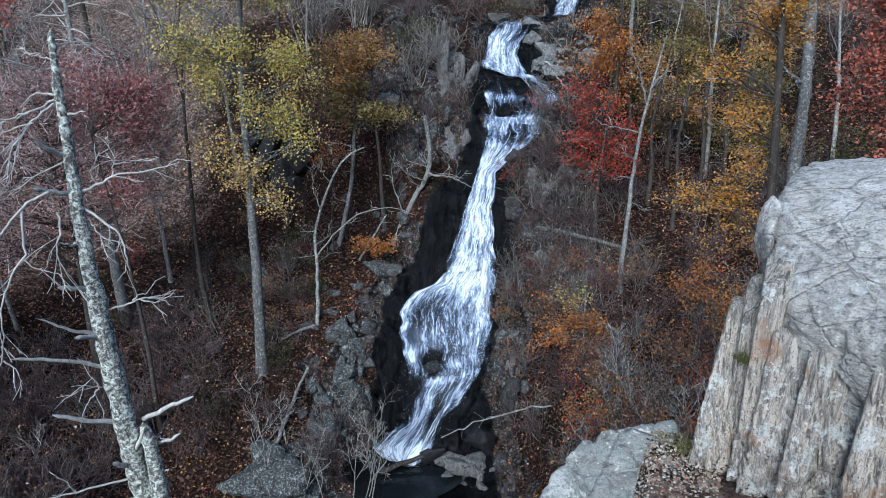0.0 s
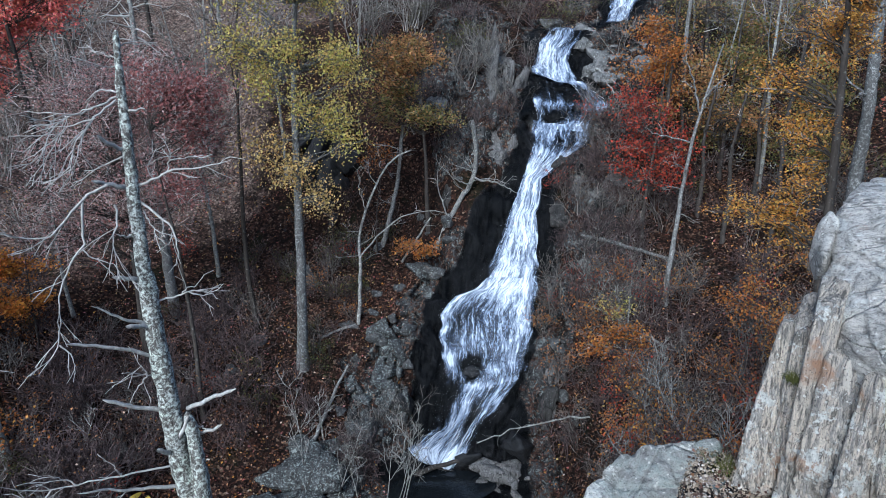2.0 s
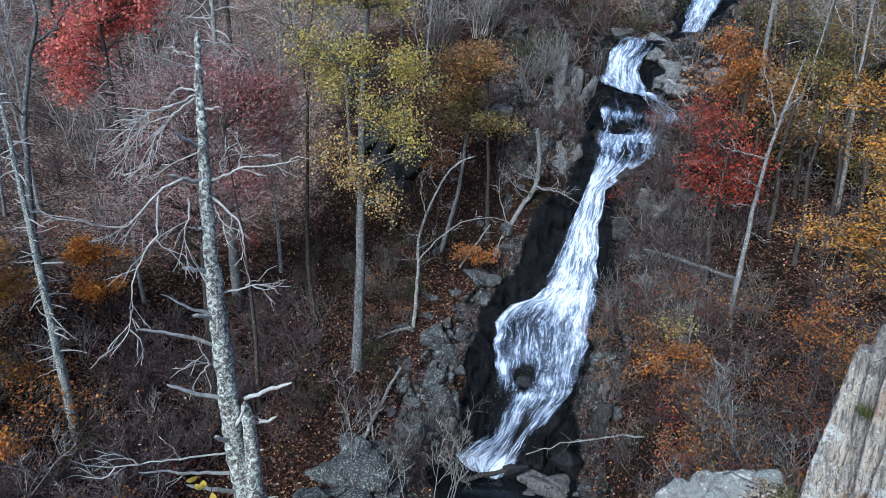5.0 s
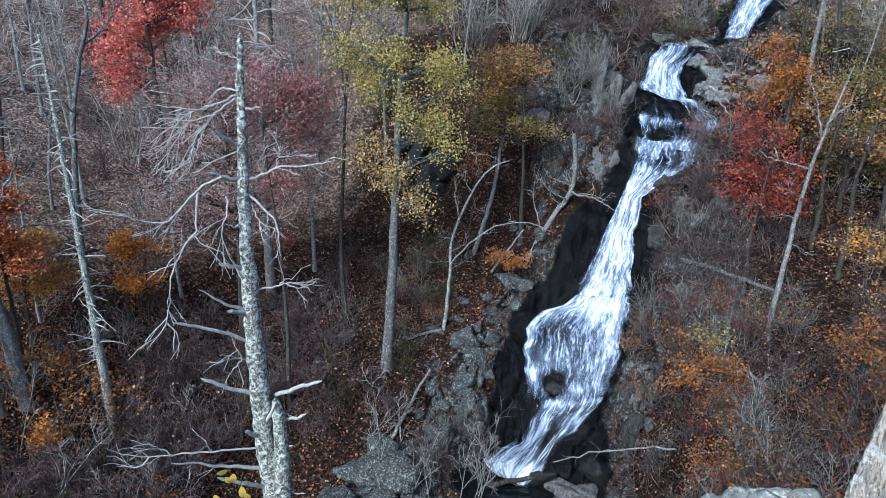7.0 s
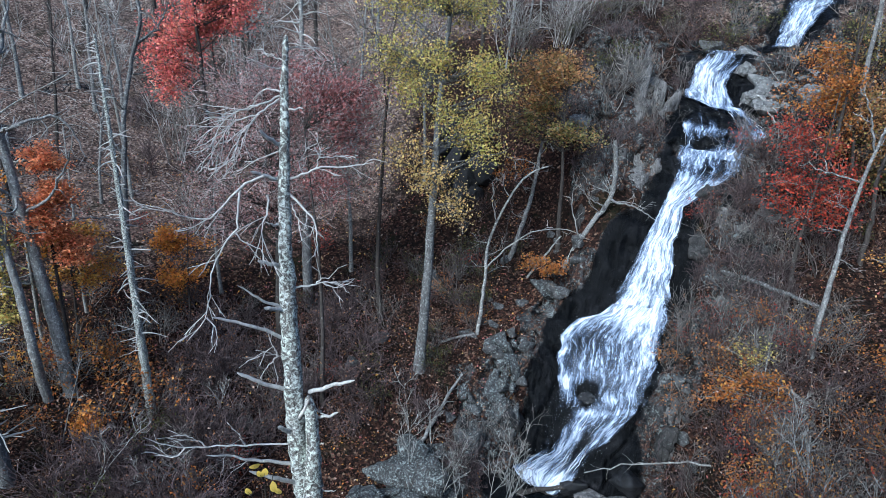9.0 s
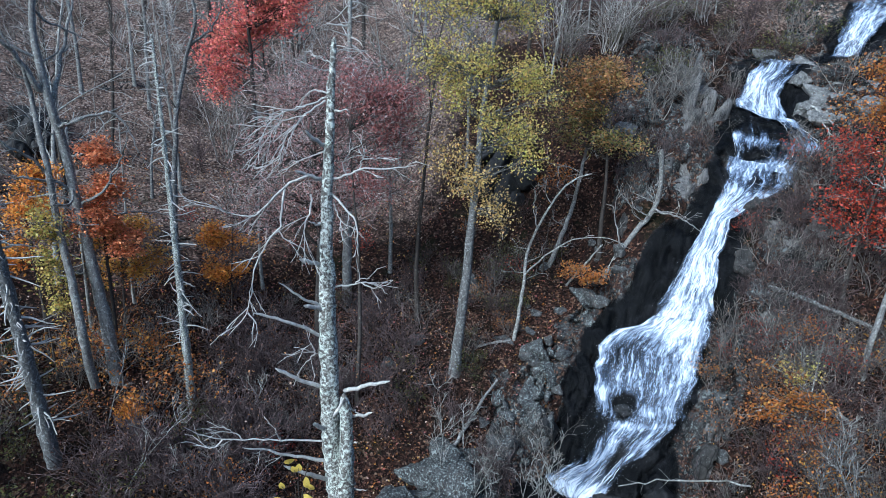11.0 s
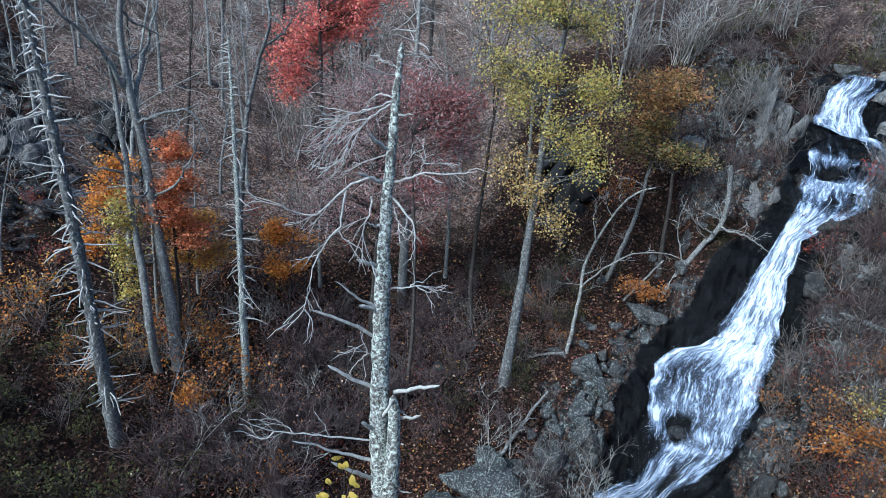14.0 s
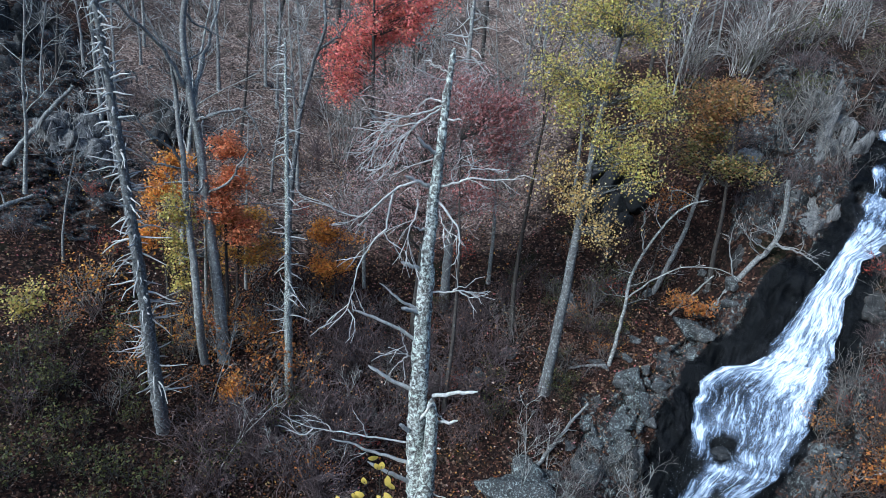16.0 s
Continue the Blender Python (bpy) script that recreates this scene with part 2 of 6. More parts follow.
def bark_material(name, dark, light, lichen=None, amount=0.5, scale=1.0, strands=False):
    k = Nodes(name)
    long = k.coord((1, 1, 0.22))
    c = k.coord()
    a = k.noise(long, 16 * scale, 6, 0.65)
    b = k.noise(c, 2.2, 4)
    col = k.ramp(a, [(0.3, dark), (0.7, light)])
    col = k.mix(k.ramp(b, [(0.35, 0.0), (0.75, 0.6)]), col, dark)
    rand = k.n("ShaderNodeObjectInfo").outputs["Random"]
    col = k.mix(k.math("MULTIPLY", rand, 0.35), col, tuple(v * 0.55 for v in dark))
    if strands:
        col = k.mix(1.0, col, k.ramp(k.n("ShaderNodeNewGeometry").outputs["Random Per Island"], [(0.0, 0.35), (0.6, 0.95), (0.85, 1.3), (1.0, 2.0)]), "MULTIPLY")
    if lichen:
        patch = k.noise(c, 7.5 * scale, 8, 0.78, 0.5)
        lo = 0.62 - 0.24 * amount
        mask = k.ramp(patch, [(lo, 0.0), (lo + 0.12, 1.0)])
        tint = k.noise(c, 3.1, 3)
        col = k.mix(mask, col, k.ramp(tint, [(0.35, lichen), (0.65, tuple(0.55 * v + 0.30 for v in lichen))]))
    k.bump(a, 0.7, 0.03)
    return k.done(col, 0.9, 0.15)


BARK_GREY = bark_material("bark_grey", (0.085, 0.081, 0.077), (0.36, 0.348, 0.335), (0.40, 0.43, 0.39), 0.45, 1.0)
BARK_MID = bark_material("bark_blue_grey", (0.05, 0.049, 0.048), (0.20, 0.195, 0.19), (0.29, 0.31, 0.30), 0.45, 1.0)
BARK_DARK = bark_material("bark_dark", (0.035, 0.03, 0.026), (0.11, 0.095, 0.085), (0.2, 0.21, 0.19), 0.2, 0.6)
BARK_PALE = bark_material("bark_pale", (0.12, 0.115, 0.105), (0.42, 0.405, 0.38), (0.48, 0.51, 0.46), 0.5, 1.0)
BARK_SNAG = bark_material("bark_snag", (0.026, 0.022, 0.020), (0.33, 0.305, 0.275), (0.70, 0.76, 0.68), 0.64, 2.3)
WOOD_BARE = bark_material("weathered_wood", (0.32, 0.305, 0.285), (0.76, 0.74, 0.71), (0.58, 0.62, 0.56), 0.35, 1.2)
TWIG_MAUVE = bark_material("twig_mauve", (0.29, 0.245, 0.235), (0.56, 0.49, 0.47), strands=True)
TWIG_PALE = bark_material("twig_pale", (0.31, 0.29, 0.27), (0.66, 0.63, 0.595), strands=True)
TWIG = bark_material("twig_grey", (0.14, 0.125, 0.113), (0.37, 0.34, 0.31), strands=True)
TWIG_PLUM = bark_material("twig_plum", (0.085, 0.063, 0.062), (0.23, 0.175, 0.172), strands=True)


def rock_material(name, dark, light, lichen, stain, wet=0.0, grain=(1.0, 1.0, 1.0), amount=0.5, patch=3.4, fine=1.0, joints=0.4):
    k = Nodes(name)
    c, g = k.coord(), k.coord(grain)
    lo_big = 0.70 - 0.18 * amount
    a = k.noise(g, 1.4, 8, 0.65)
    b = k.noise(g, 11, 6, 0.7)
    col = k.ramp(a, [(0.36, dark), (0.64, light)])
    col = k.mix(0.25 + 0.25 * fine, col, k.ramp(b, [(0.3, dark), (0.7, light)]))
    st = k.ramp(k.noise(g, 2.3, 4, 0.6, 0.8), [(0.56, 0.0), (0.70, 0.75)])
    col = k.mix(st, col, stain)
    blot = k.noise(c, patch, 7, 0.78, 0.9)
    col = k.mix(k.ramp(blot, [(lo_big, 0.0), (lo_big + 0.035, 0.85)]), col, k.ramp(k.noise(c, 22, 4), [(0.35, tuple(v * 0.72 for v in lichen)), (0.65, lichen)]))
    sp = k.noise(c, 9, 7, 0.75, 0.5)
    lo = 0.66 - 0.2 * amount
    col = k.mix(k.ramp(sp, [(lo, 0.0), (lo + 0.06, 0.85)]), col, lichen)
    fleck = k.noise(c, 30, 5, 0.7)
    col = k.mix(k.ramp(fleck, [(0.58, 0.0), (0.66, 0.6 * fine)]), col, lichen)
    col = k.mix(k.ramp(k.noise(g, 17, 5, 0.7), [(0.30, 0.75), (0.42, 0.0)]), col, tuple(v * 0.35 for v in dark))
    cell = k.voronoi(c, 26).outputs["Distance"]
    col = k.mix(k.ramp(cell, [(0.06, 0.3 * fine), (0.16, 0.0)]), col, tuple(min(0.75, v * 1.3) for v in lichen))
    crack = k.voronoi(g, 1.7, "DISTANCE_TO_EDGE").outputs["Distance"]
    cr = k.ramp(crack, [(0.0, 0.0), (0.035, 1.0)])
    col = k.mix(k.math("MULTIPLY", k.math("SUBTRACT", 1.0, cr), joints), col, tuple(v * 0.4 for v in dark))
    h = k.math("ADD", k.math("MULTIPLY", a, 1.2), k.math("MULTIPLY", b, 0.1 + 0.25 * fine))
    h = k.math("ADD", h, k.math("MULTIPLY", cr, 0.3 * joints))
    h = k.math("ADD", h, k.math("MULTIPLY", k.noise(c, 38, 4, 0.7), 0.12 * fine))
    k.bump(h, 1.0, 0.07)
    return k.done(col, 0.88 - 0.6 * wet, 0.25 + 0.35 * wet)


def crag_material(name, grain, tones, lichen, rust=0.0, patch=4.0, tilt=(0.0, 0.0, 0.0), seams=0.75):
    """Foliated rock: fine folded bands, pits, cracks and crusts of pale lichen."""
    k = Nodes(name)
    c = k.coord()
    mp = k.n("ShaderNodeMapping")
    mp.inputs["Rotation"].default_value = tilt
    mp.inputs["Scale"].default_value = grain
    k.link(c, mp.inputs[0])
    g = mp.outputs[0]
    band = k.noise(g, 3.2, 9, 0.72, 0.45)
    thin = k.noise(g, 13.0, 6, 0.7, 0.3)
    broad = k.noise(c, 1.1, 4, 0.6, 0.4)
    col = k.ramp(k.math("ADD", k.math("MULTIPLY", band, 0.75), k.math("MULTIPLY", thin, 0.25)), tones)
    col = k.mix(k.ramp(thin, [(0.40, seams), (0.49, 0.0)]), col, (0.07, 0.065, 0.06))
    col = k.mix(k.ramp(broad, [(0.40, 0.3), (0.58, 0.0)]), col, (0.22, 0.212, 0.205))
    if rust:
        col = k.mix(k.ramp(k.noise(c, 2.4, 5, 0.65, 0.5), [(0.58, 0.0), (0.68, rust)]), col, (0.40, 0.22, 0.125))
        col = k.mix(k.ramp(k.noise(g, 1.7, 4, 0.6, 0.3), [(0.60, 0.0), (0.70, 0.6)]), col, (0.075, 0.07, 0.068))
    spots = k.noise(c, patch, 8, 0.72, 0.25)
    rim = k.noise(c, 26, 5, 0.7)
    col = k.mix(k.ramp(k.math("ADD", spots, k.math("MULTIPLY", k.math("SUBTRACT", rim, 0.5), 0.22)), [(0.555, 0.0), (0.58, 0.9)]), col, k.ramp(rim, [(0.35, tuple(v * 0.7 for v in lichen)), (0.6, lichen)]))
    cells = k.voronoi(c, 15)
    col = k.mix(k.ramp(k.math("ADD", cells.outputs["Distance"], k.math("MULTIPLY", rim, 0.5)), [(0.36, 0.85), (0.42, 0.0)]), col, lichen)
    pits = k.noise(c, 70, 4, 0.7)
    col = k.mix(k.ramp(pits, [(0.36, 0.8), (0.43, 0.0)]), col, (0.08, 0.075, 0.07))
    edge = k.voronoi(g, 0.9, "DISTANCE_TO_EDGE").outputs["Distance"]
    crack = k.ramp(edge, [(0.0, 0.0), (0.022, 1.0)])
    col = k.mix(k.math("MULTIPLY", k.math("SUBTRACT", 1.0, crack), 0.22), col, (0.03, 0.028, 0.026))
    h = k.math("ADD", k.math("MULTIPLY", band, 1.0), k.math("MULTIPLY", thin, 0.45))
    h = k.math("ADD", k.math("ADD", h, k.math("MULTIPLY", crack, 0.25)), k.math("MULTIPLY", pits, 0.16))
    k.bump(h, 1.0, 0.08)
    return k.done(col, 0.9, 0.2)


GREY_TONES = [(0.34, (0.20, 0.190, 0.176)), (0.44, (0.52, 0.49, 0.45)), (0.51, (0.75, 0.715, 0.665)), (0.58, (0.48, 0.455, 0.42)), (0.66, (0.85, 0.82, 0.775))]
SLAB_TONES = [(0.34, (0.11, 0.10, 0.092)), (0.43, (0.46, 0.415, 0.365)), (0.49, (0.76, 0.665, 0.555)), (0.545, (0.30, 0.285, 0.275)), (0.60, (0.80, 0.72, 0.62)), (0.69, (0.87, 0.84, 0.79))]
MOSSY_TONES = [(0.34, (0.17, 0.165, 0.152)), (0.45, (0.40, 0.39, 0.36)), (0.52, (0.46, 0.475, 0.435)), (0.60, (0.34, 0.38, 0.35)), (0.70, (0.70, 0.69, 0.64))]
ROCK_CRAG = crag_material("crag_rock", (0.7, 1.8, 3.6), GREY_TONES, (0.84, 0.83, 0.79), 0.35, 4.2, (0.45, 0.4, 0.2), 0.45)
ROCK_SLAB = crag_material("crag_slab", (3.2, 2.4, 0.34), SLAB_TONES, (0.80, 0.80, 0.76), 0.8, 4.6, (0.0, 0.06, 0.4))
ROCK_LICHEN = crag_material("lichen_rock", (1.2, 1.2, 1.6), MOSSY_TONES, (0.80, 0.79, 0.73), 0.0, 2.8, seams=0.3)
ROCK_BANK = rock_material("bank_rock", (0.015, 0.015, 0.016), (0.095, 0.093, 0.093), (0.30, 0.33, 0.32), (0.11, 0.08, 0.06), 0.2, amount=0.55, fine=0.35, patch=2.0)
ROCK_MID = rock_material("weathered_rock", (0.03, 0.03, 0.031), (0.25, 0.245, 0.24), (0.42, 0.45, 0.435), (0.10, 0.085, 0.07), 0.1, amount=0.5, fine=0.35, patch=1.8)
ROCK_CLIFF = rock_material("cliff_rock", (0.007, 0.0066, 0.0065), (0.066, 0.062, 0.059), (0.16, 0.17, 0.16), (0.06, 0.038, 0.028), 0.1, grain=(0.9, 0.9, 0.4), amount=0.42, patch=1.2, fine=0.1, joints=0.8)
ROCK_FACE = rock_material("grey_rock_face", (0.012, 0.0115, 0.0115), (0.26, 0.247, 0.24), (0.36, 0.375, 0.355), (0.05, 0.038, 0.03), 0.05, grain=(2.6, 2.6, 0.55), amount=0.40, patch=1.6, fine=0.6, joints=1.0)
ROCK_SPECKLE = rock_material("speckled_bank_rock", (0.008, 0.008, 0.009), (0.085, 0.085, 0.087), (0.33, 0.37, 0.355), (0.05, 0.034, 0.025), 0.1, grain=(1.8, 1.8, 0.8), amount=0.62, fine=0.7, patch=2.2, joints=0.9)
# black of wet rock, reused to colour the wall in the shadowed hollow
ROCK_WET_SHADE = rock_material("wet_and_shaded_rock", (0.005, 0.0055, 0.0065), (0.025, 0.025, 0.028), (0.05, 0.055, 0.055), (0.015, 0.013, 0.011), 0.3, amount=0.15)


def land_material():
    k = Nodes("leaf_covered_slope")
    c = k.coord()
    cells = k.voronoi(c, 8.0)
    rnd = k.n("ShaderNodeSeparateColor")
    k.link(cells.outputs["Color"], rnd.inputs[0])
    leaf = k.ramp(rnd.outputs[0], [(0.0, (0.007, 0.005, 0.0045)), (0.45, (0.020, 0.012, 0.010)), (0.76, (0.046, 0.022, 0.016)), (0.92, (0.10, 0.052, 0.034)), (1.0, (0.20, 0.14, 0.10))])
    broad = k.noise(c, 0.28, 5, 0.6)
    # paler litter colours: paint the brighter light upslope, and the pale ledge soil
    lit_pale = k.ramp(rnd.outputs[0], [(0.0, (0.034, 0.025, 0.022)), (0.35, (0.115, 0.080, 0.068)), (0.7, (0.22, 0.150, 0.118)), (1.0, (0.42, 0.34, 0.29))])
    leaf = k.mix(k.ramp(k.math("ADD", k.attr("lit_pale"), k.math("MULTIPLY", k.math("SUBTRACT", k.noise(c, 0.8, 4), 0.5), 0.8)), [(0.3, 0.0), (0.7, 1.0)]), leaf, lit_pale)
    soil = k.mix(k.ramp(broad, [(0.42, 0.0), (0.70, 0.7)]), leaf, (0.006, 0.006, 0.005))
    moss = k.noise(c, 0.5, 4, 0.6)
    soil = k.mix(k.ramp(moss, [(0.58, 0.0), (0.70, 0.55)]), soil, (0.012, 0.016, 0.007))
    strat = k.coord((1, 1, 0.55))
    ra = k.noise(strat, 0.9, 8, 0.68, 0.4)
    rb = k.noise(c, 6, 6, 0.7)
    rock = k.ramp(ra, [(0.36, (0.008, 0.008, 0.009)), (0.5, (0.032, 0.031, 0.032)), (0.7, (0.12, 0.117, 0.118))])
    rock = k.mix(k.ramp(k.noise(c, 3.2, 7, 0.75, 0.6), [(0.54, 0.0), (0.60, 0.7)]), rock, (0.26, 0.29, 0.28))
    rock = k.mix(k.ramp(k.noise(c, 14, 5, 0.75), [(0.60, 0.0), (0.66, 0.8)]), rock, (0.42, 0.44, 0.43))
    rock = k.mix(k.ramp(k.noise(strat, 5, 5, 0.7), [(0.36, 0.9), (0.46, 0.0)]), rock, (0.006, 0.006, 0.006))
    rock = k.mix(k.ramp(k.math("ADD", k.noise(c, 1.1, 3), k.math("MULTIPLY", rnd.outputs[0], 0.35)), [(0.70, 0.0), (0.76, 0.85)]), rock, leaf)
    wetrock = k.ramp(k.math("ADD", k.math("MULTIPLY", ra, 0.6), k.math("MULTIPLY", rb, 0.4)), [(0.36, (0.0008, 0.001, 0.0014)), (0.52, (0.004, 0.0045, 0.0055)), (0.60, (0.014, 0.014, 0.016)), (0.72, (0.055, 0.053, 0.052))])
    rm = k.noise(c, 1.3, 5, 0.65, 0.5)
    wet = k.ramp(k.math("ADD", k.attr("wet"), k.math("ADD", k.math("MULTIPLY", k.math("SUBTRACT", rb, 0.5), 0.6), k.math("MULTIPLY", k.math("SUBTRACT", rm, 0.5), 1.3))), [(0.40, 0.0), (0.70, 1.0)])
    rock = k.mix(wet, rock, wetrock)
    bare = k.ramp(k.math("ADD", k.attr("bare"), k.math("MULTIPLY", k.math("SUBTRACT", rb, 0.5), 0.9)), [(0.42, 0.0), (0.58, 1.0)])
    col = k.mix(bare, soil, rock)
    k.bump(k.math("ADD", k.math("MULTIPLY", ra, 1.0), k.math("MULTIPLY", rnd.outputs[1], 0.18)), 1.0, 0.3)
    rough = k.math("SUBTRACT", 0.92, k.math("MULTIPLY", k.math("MULTIPLY", wet, bare), 0.55))
    return k.done(col, rough, 0.08)


LAND = land_material()


def water_material():
    k = Nodes("white_water")
    uv = k.n("ShaderNodeUVMap").outputs[0]

    def streak(scale, sx, sy, detail, dist):
        mp = k.n("ShaderNodeMapping")
        mp.inputs["Scale"].default_value = (sx, sy, 1)
        k.link(uv, mp.inputs[0])
        return k.noise(mp.outputs[0], scale, detail, 0.65, dist)

    fine = streak(1.0, 6.5, 1.3, 9, 0.8)
    wide = streak(1.0, 2.1, 0.42, 4, 0.7)
    drops = streak(1.0, 19.0, 7.0, 4, 0.4)
    v = k.math("ADD", k.math("MULTIPLY", fine, 1.3), k.math("MULTIPLY", wide, 0.9))
    v = k.math("ADD", k.math("SUBTRACT", v, 1.35), k.math("MULTIPLY", drops, 0.5))
    v = k.math("ADD", v, k.attr("foam"))
    a = k.ramp(v, [(0.46, 0.0), (0.62, 0.45), (0.86, 1.0)])
    film = k.ramp(k.math("ADD", k.attr("foam"), k.math("MULTIPLY", k.math("SUBTRACT", wide, 0.5), 0.6)), [(0.42, 0.0), (0.66, 0.55)])
    a = k.math("MAXIMUM", a, film)
    k.bump(fine, 0.6, 0.06)
    k.done(k.ramp(v, [(0.42, (0.10, 0.135, 0.22)), (0.70, (0.27, 0.335, 0.46)), (1.0, (0.78, 0.84, 0.93))]), 0.5, 0.4)
    k.link(a, k.b.inputs["Alpha"])
    return k.m


WATER = water_material()
k = Nodes("spray_drops")
SPRAY = k.done((0.85, 0.88, 0.92), 0.4, 0.4)
k = Nodes("dark_pool")
k.bump(k.noise(k.coord((1, 1, 1)), 2.6, 4), 0.25, 0.05)
POOL = k.done((0.008, 0.010, 0.012), 0.08, 0.5)
k = Nodes("moss")
MOSS = k.done(k.ramp(k.noise(k.coord(), 30, 5), [(0.3, (0.05, 0.06, 0.02)), (0.7, (0.16, 0.16, 0.05))]), 0.95, 0.1)


# ---- mesh builders ----
def mesh_np(name, verts, quads, material, smooth=True, tris=None):
    verts = np.asarray(verts, np.float32)
    quads = np.zeros((0, 4), np.int32) if quads is None else np.asarray(quads, np.int32)
    tris = np.zeros((0, 3), np.int32) if tris is None else np.asarray(tris, np.int32)
    me = bpy.data.meshes.new(name)
    me.vertices.add(len(verts))
    me.vertices.foreach_set("co", verts.ravel())
    idx = np.concatenate([quads.ravel(), tris.ravel()])
    me.loops.add(len(idx))
    me.loops.foreach_set("vertex_index", idx)
    nq, nt = len(quads), len(tris)
    me.polygons.add(nq + nt)
    me.polygons.foreach_set("loop_start", np.concatenate([np.arange(nq) * 4, nq * 4 + np.arange(nt) * 3]).astype(np.int32))
    if smooth:
        me.polygons.foreach_set("use_smooth", np.ones(nq + nt, bool))
    me.materials.append(material)
    me.update(calc_edges=True)
    return me


def attach(name, me, parent=None, label=""):
    ob = new(name, me)
    if parent:
        ob.parent = parent
    return tagged(ob, label)


def thing(name, at, label, category, group="", kind=""):
    ob = new(name)
    ob.empty_display_size = 0.3
    ob.location = at
    return tagged(ob, label, category, group, kind)


def unit(v):
    v = np.asarray(v, float)
    return v / (np.linalg.norm(v, axis=-1, keepdims=True) + 1e-9)


def tubes(name, branches, sides, material, gnarl=0.0):
    """One mesh of tapered round branches: each (points N x 3, radii N)."""
    groups = {}
    for p, r in branches:
        groups.setdefault(len(p), []).append((p, r))
    V, Q, base = [], [], 0
    ang = np.arange(sides) * 2 * np.pi / sides
    for n, items in groups.items():
        P = np.array([i[0] for i in items], float)
        R = np.array([i[1] for i in items], float)
        T = unit(np.gradient(P, axis=1))
        mean = unit(P[:, -1] - P[:, 0])
        ref = np.where(np.abs(mean[:, 2:3]) < 0.8, np.array([[0, 0, 1.0]]), np.array([[1.0, 0, 0]]))
        N = unit(np.cross(T, ref[:, None, :]))
        B = np.cross(T, N)
        ring = P[:, :, None, :] + R[:, :, None, None] * (np.cos(ang)[:, None] * N[:, :, None, :] + np.sin(ang)[:, None] * B[:, :, None, :])
        if gnarl:
            flat = ring.reshape(-1, 3)
            push = (1 + gnarl * fbm(flat * 9.0, 3)).reshape(ring.shape[:3] + (1,))
            ring = P[:, :, None, :] + (ring - P[:, :, None, :]) * push
        b, m = len(items), n * sides
        V.append(ring.reshape(-1, 3))
        i, j, s = np.meshgrid(np.arange(b), np.arange(n - 1), np.arange(sides), indexing="ij")
        a0 = base + i * m + j * sides + s
        a1 = base + i * m + j * sides + (s + 1) % sides
        Q.append(np.stack([a0, a1, a1 + sides, a0 + sides], -1).reshape(-1, 4))
        base += b * m
    return mesh_np(name, np.concatenate(V), np.concatenate(Q), material)


def wander(rng, p, d, length, n, shake, rise=0.0):
    d, pts = unit(d), [np.array(p, float)]
    for _ in range(n):
        d = unit(d + shake * rng.normal(size=3) + np.array([0, 0, rise]))
        pts.append(pts[-1] + d * length / n)
    return np.array(pts)


def bend(rng, a, b, n, sag, shake):
    """A curved way from a to b."""
    a, b = np.asarray(a, float), np.asarray(b, float)
    t = np.linspace(0, 1, n)[:, None]
    p = a + (b - a) * t
    p[:, 2] += sag * np.linalg.norm(b - a) * (t[:, 0] * (1 - t[:, 0])) * 4
    p[1:-1] += shake * np.linalg.norm(b - a) * rng.normal(size=(n - 2, 3))
    return p


def at_fraction(pts, t):
    x = t * (len(pts) - 1)
    i = min(int(x), len(pts) - 2)
    return pts[i] + (pts[i + 1] - pts[i]) * (x - i), unit(pts[i + 1] - pts[i])


def fork(rng, limb, radius, count, reach, angle, shake, n=4, rise=0.05, lo=0.3):
    """Side branches of one limb."""
    out = []
    for k in range(count):
        t = lo + (1 - lo) * (k + rng.random()) / count
        p, d = at_fraction(limb, min(t, 0.99))
        side = unit(np.cross(d, rng.normal(size=3)))
        v = d * math.cos(angle) + side * math.sin(angle)
        L = reach * (1.15 - 0.6 * t) * rng.uniform(0.6, 1.2)
        q = wander(rng, p, v, L, n, shake, rise)
        r = radius * (1 - 0.7 * t) * 0.6
        out.append((q, np.linspace(r, r * 0.25, n + 1)))
    return out


def leaves(rng, centres, size, flat=0.5, spread=0.0):
    """Verts and quads of pointed leaves, one at each centre."""
    n = len(centres)
    c = np.asarray(centres, float) + spread * rng.normal(size=(n, 3))
    nrm = rng.normal(size=(n, 3))
    nrm[:, 2] += flat * 2
    nrm = unit(nrm)
    u = unit(np.cross(nrm, rng.normal(size=(n, 3))))
    v = np.cross(nrm, u)
    s = size * rng.uniform(0.6, 1.3, size=(n, 1))
    fold = nrm * s * 0.18
    V = np.stack([c - u * s * 0.5, c - v * s * 0.34 + fold, c + u * s * 0.55, c + v * s * 0.34 + fold], 1).reshape(-1, 3)
    return V, np.arange(4 * n).reshape(n, 4)


ICO = {}


def sphere(n):
    if n not in ICO:
        bm = bmesh.new()
        bmesh.ops.create_icosphere(bm, subdivisions=n, radius=1)
        ICO[n] = (np.array([v.co[:] for v in bm.verts]), np.array([[v.index for v in f.verts] for f in bm.faces]))
        bm.free()
    return ICO[n]


